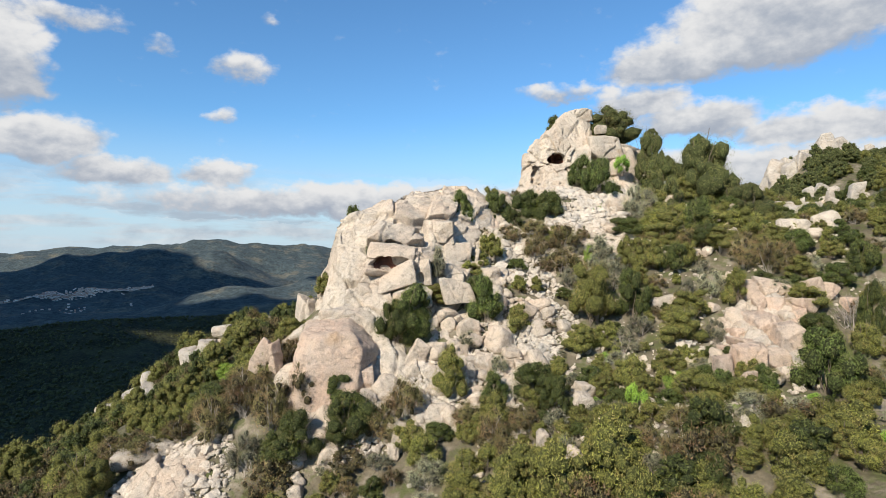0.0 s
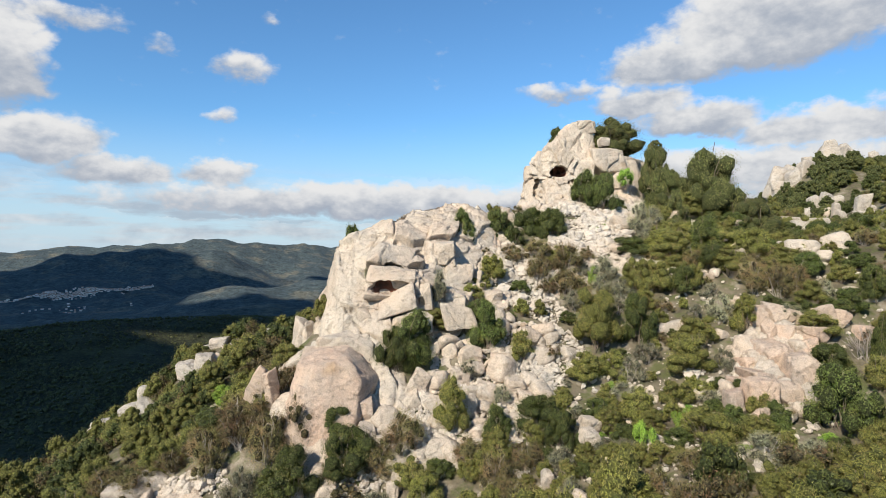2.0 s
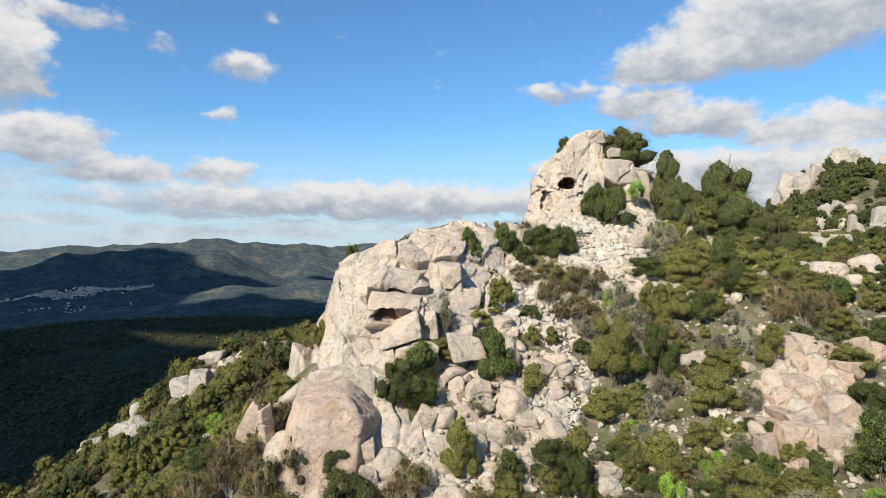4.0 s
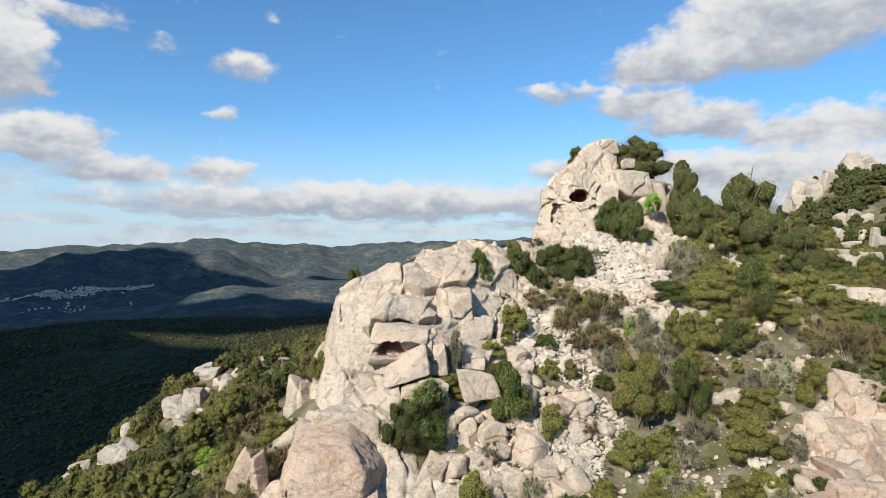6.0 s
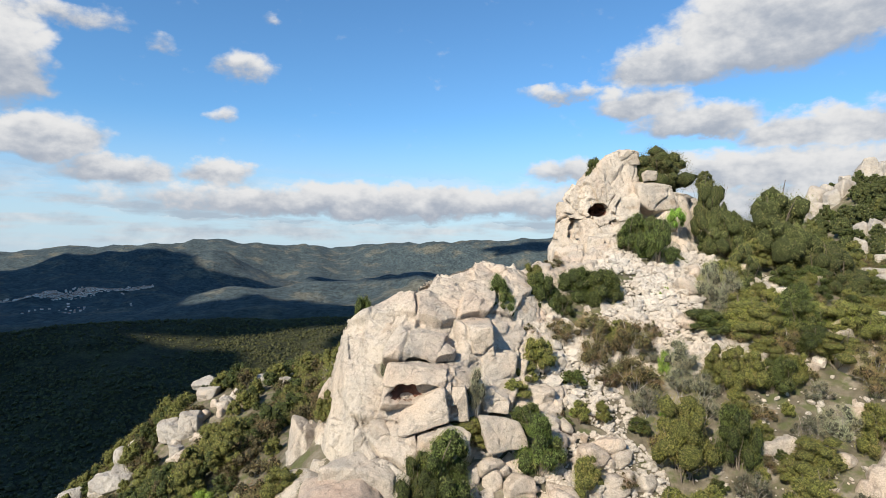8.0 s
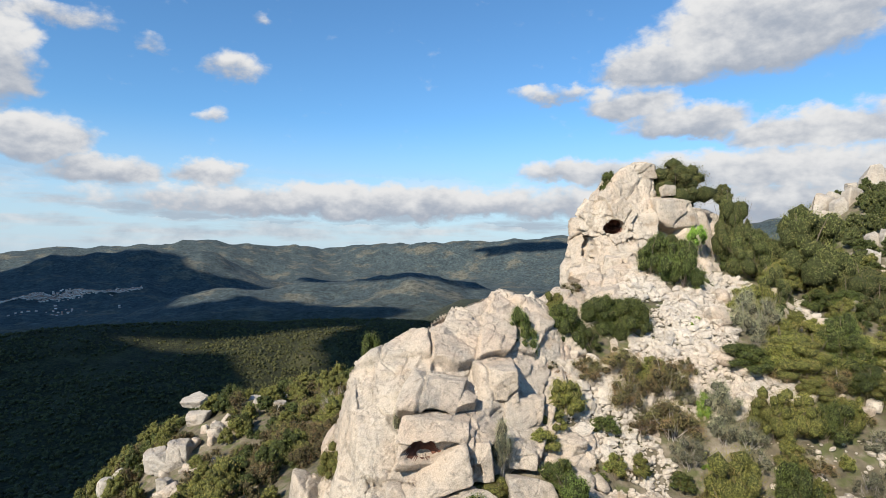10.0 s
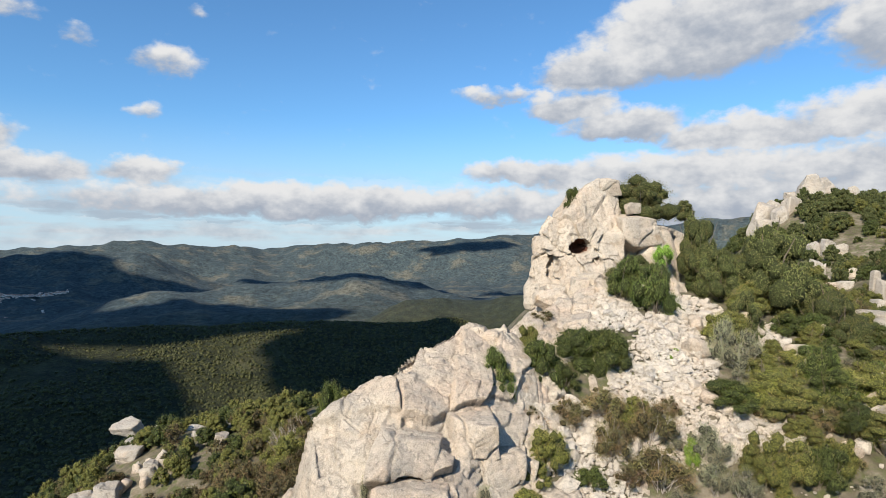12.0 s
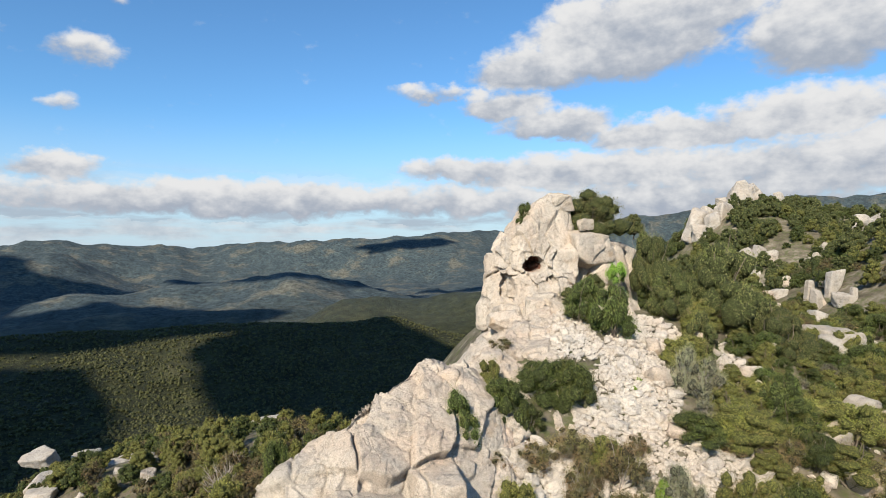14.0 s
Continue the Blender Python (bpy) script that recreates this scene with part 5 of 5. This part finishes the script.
shrubs("heather", (
    (11.6, 12.2, 1.1, 0.67), (10.3, 12.5, 0.89, 0.62), (8.7, 15.5, 0.89, 0.74), (10.9, 19.6, 1.3, 0.91), (8.2, 20, 1.1, 0.69), (12.8, 11.7, 0.85, 0.89),
    (5, 31.4, 1.25, 1.56), (8.3, 28.8, 1.38, 1.04), (3.9, 26.6, 1.05, 0.86), (11.4, 26, 1.52, 1.71), (13.9, 28.8, 2.07, 1.5), (14.2, 30, 1.6, 1.2),
    (14.3, 26, 0.96, 1.21), (14, 28.2, 2.4, 1.61), (16.9, 28.5, 2.18, 1.41), (17.9, 27.8, 2.12, 1.59), (16.1, 26.5, 2.16, 1.26), (18, 25.7, 1.86, 0.98),
))
shrubs("heather", (
    (26.4, 35.9, 1.99, 1.74), (19.1, 30.5, 1.67, 1.17),
))
shrubs("rockrose", (
    (-5.7, 19.8, 1.81, 1.61), (-6.8, 19.2, 1.62, 1.72), (-3.4, 19.5, 1.84, 1.6), (-4.4, 18.9, 1.72, 1.82), (0.6, 18.7, 1.57, 1.54), (-0.3, 18.1, 1.59, 1.15),
    (6.6, 35.3, 1.28, 0.7, 23.9), (6.7, 22.9, 1, 0.63), (7, 27.8, 1.59, 1.48), (8.5, 28.2, 1.96, 1.56), (8.3, 26.8, 2.04, 1.37), (7.2, 26.8, 1.25, 0.78),
    (4.6, 21.6, 0.5, 0.45), (16.6, 25, 1.6, 1.4), (17.4, 24.3, 1.92, 1.64), (18.2, 24.2, 1.4, 1.36), (2.9, 18, 1.28, 0.97), (3.7, 16.6, 1.42, 1.37),
))
shrubs("rockrose", (
    (4.8, 17.3, 1.39, 0.94), (4.2, 15.6, 1.14, 0.93), (8.2, 14.3, 0.9, 0.8), (8.6, 13.5, 0.79, 0.73), (9.3, 14.4, 1.39, 0.9), (10, 13.4, 0.85, 0.83),
    (5.4, 30.7, 1.31, 1.18), (3.4, 29.3, 1.1, 0.97), (4.3, 28.5, 1.15, 0.72), (5.6, 28.7, 1.37, 0.95), (7.1, 29, 1.98, 1.18), (9.7, 29, 1.01, 0.74),
    (14.8, 27.6, 1.44, 0.95), (16.9, 25.8, 1.87, 1.23), (13.4, 28.3, 1.55, 0.81),
))
shrubs("dead", (
    (-6.5, 45.4, 3.37, 2.79, 14.4), (-6.5, 42.8, 2.22, 1.89), (18.3, 20, 1.58, 1.38), (13.7, 13.2, 0.99, 0.81),
))
shrubs("sage", (
    (1.8, 24.4, 0.89, 1.6, 19.2), (-5, 17.9, 1.46, 1.32), (-1.5, 24.8, 0.66, 1.77, 19.2), (8.4, 25.7, 1.37, 1.04), (10.6, 22.3, 1.45, 0.86), (9.7, 21.5, 1.4, 0.98),
    (10.2, 27.1, 1.5, 1.39), (3.1, 21.9, 1.05, 0.85), (13.3, 23.8, 1.33, 0.97), (14.4, 23.6, 1.37, 1.23), (13.3, 20.9, 0.96, 1.01), (19, 23.6, 1.17, 0.91),
    (5.9, 16.8, 1.13, 0.83), (5.9, 15.1, 0.87, 0.76), (11.6, 14.8, 1.88, 0.92), (9.1, 20.2, 1.33, 0.84), (4.3, 20.6, 0.9, 0.86), (9.2, 28, 1.09, 0.79),
))
shrubs("sage", (
    (9.9, 26.3, 1.23, 1.21), (10.6, 25.9, 1.21, 1.03), (13.4, 31.5, 1.6, 1.78), (13.7, 30.5, 1.73, 1.82),
))
shrubs("spurge", (
    (11.6, 32.4, 0.32, 0.24), (12, 33.1, 0.3, 0.22), (11.4, 31.7, 0.26, 0.2), (12.3, 32.2, 0.22, 0.18), (10.9, 31.2, 0.28, 0.2), (1.9, 27.4, 0.3, 0.25),
    (4.9, 26.2, 0.3, 0.2), (-9.8, 29, 1.58, 0.94), (15.6, 40.8, 1.32, 1.25, 26.5), (9.7, 27.3, 0.7, 0.92), (8.6, 16.7, 0.8, 0.92), (6.3, 13.9, 0.52, 0.48),
    (10.1, 17.7, 0.56, 0.67), (10.9, 18.6, 0.5, 0.45),
))
shrubs("oak", (
    (20.7, 38.8, 4.7, 4.8, 23.7), (15.7, 44, 4.4, 3.4, 28.7), (19.6, 45.9, 1.6, 1.5, 29.3), (17.8, 41.1, 2.2, 3.9, 25.5), (18, 39.2, 2.6, 3.1, 24.3), (17.2, 35.6, 2, 3.4, 21.9),
    (22.6, 36.6, 3.8, 3.2, 21.9), (12.3, 39.5, 2, 1.5, 25.1), (13.5, 39.8, 1.9, 2.3, 24.8), (13.6, 37.5, 2.4, 1.3, 23.9), (15.7, 34.3, 2.6, 2, 21.9),
))

# bare rock and scree, where nothing takes root: x, y, half length, half width, turn
BARE = (
    (0.5, 25, 4.5, 6.5, 0), (12.0, 32.7, 3.9, 1.6, 67), (11.4, 28.0, 3.0, 1.1, 0), (3.2, 21.3, 4.6, 2.8, 35), (6.3, 23.4, 2.0, 1.6, 10), (6.0, 26.8, 2.3, 1.2, -45), (-3, 20, 3.6, 2.2, 20), (15.5, 20.2, 2.6, 3.0, 0),
    (12, 44, 6, 6, 0), (-8.2, 17.2, 3.0, 2.4, 30), (4, 31, 4, 3, 20), (18.0, 34.8, 2.3, 0.9, 58), (1.5, -1, 9, 9, 0), (0, 8, 6, 6, 0)
)
BARE += tuple((r[0], r[1] - 0.9, r[3] * 0.5 + 0.6, 1.5, 0) for r in LAID if r[1] > 38)


def rooted(x, y):
    for cx, cy, rx, ry, turn in BARE:
        c, s = math.cos(radians(turn)), math.sin(radians(turn))
        u, v = (x - cx) * c + (y - cy) * s, -(x - cx) * s + (y - cy) * c
        if (u / rx) ** 2 + (v / ry) ** 2 < 1:
            return False
    return True


# zones of maquis: x, y, half length, half width, turn, plants, mix of kinds
ZONES = (
    (12, 17.5, 9, 6.5, 15, 170, 0.45, 1.2, ("heather", "heather", "lentisk", "rockrose", "sage", "heather", "spurge")),
    (18, 26, 9, 8, 20, 110, 0.5, 1.4, ("heather", "sage", "lentisk", "rockrose", "heather")),
    (24, 33, 9, 7, 30, 60, 1.0, 2.2, ("heather", "sage", "lentisk", "rockrose", "lentisk", "heather")),
    (27, 38, 8, 7, 20, 48, 1.1, 2.5, ("heather", "lentisk", "lentisk", "oak", "sage")),
    (2, 15.5, 8, 3, 5, 60, 0.6, 1.5, ("sage", "rockrose", "heather", "lentisk", "rockrose")),
    (-8, 20, 5, 4, 20, 44, 1.1, 2.3, ("rockrose", "lentisk", "heather", "rockrose")),
    (6, 24, 4, 2.5, 30, 14, 0.4, 0.8, ("lentisk", "rockrose", "spurge")),
)
rng = random.Random(5)
placed = list(PLACED)
for cx, cy, rx, ry, turn, n, lo, hi, mix in ZONES:
    found = tries = 0
    while found < n and tries < n * 14:
        tries += 1
        a, r = rng.uniform(0, 2 * math.pi), math.sqrt(rng.random())
        u, v = math.cos(a) * r * rx, math.sin(a) * r * ry
        x = cx + u * math.cos(radians(turn)) - v * math.sin(radians(turn))
        y = cy + u * math.sin(radians(turn)) + v * math.cos(radians(turn))
        kind = rng.choice(mix)
        w = rng.uniform(lo, hi) * (0.55 if kind == "spurge" else 1)
        if rooted(x, y) and all((x - p) ** 2 + (y - q) ** 2 > (0.31 * (w + s)) ** 2 for p, q, s in placed):
            placed.append((x, y, w))
            found += 1
            plant(kind, x, y, w, w * rng.uniform(0.7, 1.05) * FORMS[kind][4], rng.randrange(1000))


def maquis(label, zones, seed, thin):
    """Scrub too dense to count: joined crowns."""
    rng = np.random.default_rng(seed)
    for kind in ("lentisk", "heather", "rockrose", "oak"):
        data = []
        for i in range(3):
            me = plant_meshes(kind, 90 + i, thin * (0.55 if kind != "oak" else 0.35))[0]
            co, ix, slot = np.zeros(len(me.vertices) * 3, np.float32), np.zeros(len(me.loops), np.int32), np.zeros(len(me.polygons), np.int32)
            me.vertices.foreach_get("co", co)
            me.loops.foreach_get("vertex_index", ix)
            me.polygons.foreach_get("material_index", slot)
            data.append((co.reshape(-1, 3), ix.reshape(-1, 3), slot))
        vs, fs, slots, count = [], [], [], 0
        for cx, cy, rx, ry, turn, n, share in zones:
            m = int(n * share.get(kind, 0))
            x, y, z = on_hill(m, cx, cy, rx, ry, radians(turn), rng)
            for i in range(m):
                if not rooted(x[i], y[i]):
                    continue
                w, a = rng.uniform(0.85, 1.9) * (1.25 if kind == "oak" else 1), rng.uniform(0, 6.28)
                c, s = math.cos(a), math.sin(a)
                co, ix, slot = data[rng.integers(3)]
                vs.append((co * (w, w, w * rng.uniform(0.8, 1.2))) @ np.array(((c, s, 0), (-s, c, 0), (0, 0, 1))) + (x[i], y[i], z[i] - 0.05))
                fs.append(ix + count)
                slots.append(slot)
                count += len(co)
        if vs:
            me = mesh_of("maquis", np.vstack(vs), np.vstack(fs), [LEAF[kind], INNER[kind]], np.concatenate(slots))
            tagged(new("maquis", me), label, "scrub", kind="stuff")


maquis("dense low evergreen scrub covering the hillside", (
    (-25, 58, 9, 14, 0, 110, {"lentisk": 0.45, "heather": 0.35, "rockrose": 0.2}),
    (-22, 46, 5, 9, 0, 60, {"lentisk": 0.4, "heather": 0.3, "rockrose": 0.3}),
    (57, 82, 14, 11, 20, 230, {"oak": 0.3, "lentisk": 0.7}),
    (67, 73, 11, 13, 0, 130, {"oak": 0.4, "lentisk": 0.6}),
    (-29, 38, 13, 16, 0, 170, {"lentisk": 0.45, "heather": 0.35, "rockrose": 0.2}),
    (-16, 42, 20, 8, 75, 260, {"lentisk": 0.3, "heather": 0.3, "rockrose": 0.4}),
    (-17, 27, 13, 9, 40, 200, {"lentisk": 0.35, "heather": 0.4, "rockrose": 0.25}),
    (-10, 58, 20, 16, 20, 260, {"lentisk": 0.4, "heather": 0.25, "rockrose": 0.35}),
    (-18, 84, 24, 16, 10, 150, {"lentisk": 0.5, "heather": 0.3, "rockrose": 0.2}),
    (32, 45, 15, 14, 20, 300, {"lentisk": 0.45, "heather": 0.35, "rockrose": 0.2}),
    (48, 64, 16, 15, 20, 330, {"lentisk": 0.5, "oak": 0.3, "heather": 0.2})
), 21, 0.13)
maquis("tangled low scrub filling between the taller shrubs", (
    (-9, 37, 6, 8, 0, 50, {"rockrose": 0.8, "lentisk": 0.2}),
    (-7, 43, 5, 5, 0, 45, {"rockrose": 0.75, "heather": 0.25}),
    (-19, 49, 6, 6, 0, 55, {"rockrose": 0.3, "heather": 0.5, "lentisk": 0.2}),
    (7, 11, 12, 3.2, 5, 75, {"lentisk": 0.3, "heather": 0.4, "rockrose": 0.3}),
    (-7, 19, 6, 6, 20, 50, {"lentisk": 0.3, "heather": 0.2, "rockrose": 0.5})
), 22, 0.3)


# ---- valley woods, town and clouds ----
def valley_trees(n, r0, r1, a0, a1, sub, size, kind, seed):
    """Crowns of the oak woods beyond the hill, joined."""
    rng = np.random.default_rng(seed)
    r, a = r0 + (r1 - r0) * rng.random(n) ** 0.8, np.radians(rng.uniform(a0, a1, n))
    x, y = r * np.sin(a), r * np.cos(a)
    keep = fbm(np.stack([x, y, x * 0], 1) / 70, 4, seed) + rng.uniform(-0.5, 0.5, n) > -0.7
    x, y = x[keep], y[keep]
    z, v, f = height(x, y), *ball(sub)
    m, k = len(x), len(v)
    s = size * (0.35 + 1.2 * rng.random(m) ** 1.8)
    lump = 1 + rng.uniform(-0.3, 0.3, (m, k))
    co = v[None] * lump[..., None] * (s[:, None, None] * np.array((1, 1, 0.9))) + np.stack([x, y, z + s * 0.35], 1)[:, None]
    fs = f[None] + (np.arange(m) * k)[:, None, None]
    tagged(new("oak_wood", mesh_of("oak_wood", co.reshape(-1, 3), fs.reshape(-1, 3), [LEAF[kind]], smooth=sub > 1)),
           "evergreen oak woods clothing the valley and lower hills", "woodland", kind="stuff")


valley_trees(2200, 100, 420, -46, 30, 2, 1.7, "wood", 61)
valley_trees(30000, 300, 860, -42, 16, 1, 1.35, "wood", 62)


def wall_paint():
    m, n, l, b = material("house_plaster", 0.9)
    l.new(ramp(n, l, n.new("ShaderNodeNewGeometry").outputs["Random Per Island"], (0.0, (0.55, 0.48, 0.42)), (0.5, (0.7, 0.62, 0.54)), (0.85, (0.8, 0.76, 0.7)), (1.0, (0.5, 0.32, 0.24))), b.inputs["Base Color"])
    return m


def roof_tile():
    m, n, l, b = material("roof_tile", 0.9)
    l.new(ramp(n, l, n.new("ShaderNodeNewGeometry").outputs["Random Per Island"], (0.0, (0.30, 0.15, 0.10)), (1.0, (0.48, 0.28, 0.2))), b.inputs["Base Color"])
    return m


def build_town():
    """The small town on the plain: plastered houses with gabled tile roofs."""
    rng = np.random.default_rng(70)
    vs, fs, slots, count = [], [], [], 0
    for i in range(1195):
        if i < 1150:
            a, r = rng.uniform(-39, -26.2), 0
            r = 2480 + (a + 39) * 16 + rng.normal() * 22
        else:
            a, r = rng.uniform(-37, -24), rng.uniform(2120, 2300)
        x, y = r * math.sin(radians(a)), r * math.cos(radians(a))
        z = float(height(x, y)[0])
        w, d, h, roof = rng.uniform(4, 8), rng.uniform(4, 6), rng.uniform(3, 5), rng.uniform(0.7, 1.5)
        c, s = math.cos(radians(rng.normal() * 25)), math.sin(radians(rng.normal() * 25))
        box = np.array([(-1, -1, 0), (1, -1, 0), (1, 1, 0), (-1, 1, 0), (-1, -1, 1), (1, -1, 1), (1, 1, 1), (-1, 1, 1)]) * (w / 2, d / 2, h)
        top = np.array([(-1.06, -1.1, h), (1.06, -1.1, h), (1.06, 1.1, h), (-1.06, 1.1, h), (-1.06, 0, h + roof), (1.06, 0, h + roof)]) * (w / 2, d / 2, 1)
        v = np.vstack([box, top]) @ np.array(((c, s, 0), (-s, c, 0), (0, 0, 1))) + (x, y, z - 0.5)
        q = [(0, 1, 5, 4), (1, 2, 6, 5), (2, 3, 7, 6), (3, 0, 4, 7), (8, 9, 13, 12), (10, 11, 12, 13)]
        vs.append(v)
        fs += [[k + count for k in f] for f in q]
        slots += [0, 0, 0, 0, 1, 1]
        count += 14
    tagged(new("town", mesh_of("town", np.vstack(vs), fs, [wall_paint(), roof_tile()], slots, smooth=False)), "small town of pale houses with tiled roofs on the plain", "town", kind="stuff")


build_town()


def cloud_material():
    m, n, l, b = material("cloud", 1.0)
    l.new(ramp(n, l, tex(n, l, coords(n, "World"), 0.01, 5, 0.6), (0.3, (0.82, 0.83, 0.85)), (0.7, (0.92, 0.92, 0.92))), b.inputs["Base Color"])
    return m


CLOUD = cloud_material()
# drifting cumulus between the sun and the valley: bearing and distance of the ground that it shades, its height, half length, half width, turn
for i, (bearing, dist, above, long_, wide, turn) in enumerate((
    (-41, 545, 900, 345, 198, 126), (2, 625, 900, 120, 190, 0), (-14, 795, 900, 260, 84, 17), (-36, 2600, 2600, 850, 800, 30),
    (-24, 1450, 2000, 360, 280, 20), (0, 1900, 2200, 270, 110, 0), (9, 3900, 2600, 300, 110, 0), (-9, 3500, 2600, 200, 80, 0), (14, 2600, 2400, 200, 100, 0)
)):
    x, y = dist * math.sin(radians(bearing)), dist * math.cos(radians(bearing))
    z = float(height(x, y)[0])
    v, f = ball(4)
    v = v * (1 + 0.38 * fbm(v * 1.9 + i * 3.3, 4, 80 + i))[:, None] * (long_, wide, min(long_, wide) * 0.35)
    ob = new("cloud", mesh_of("cloud", v, f, [CLOUD]))
    ob.matrix_basis = Matrix.Translation(Vector((x, y, z)) + to_sun * (above / to_sun.z)) @ pose(0, 0, 0, 0, 0, turn)
    tagged(ob, "white cumulus cloud drifting over the valley", "cloud", "clouds over the valley")
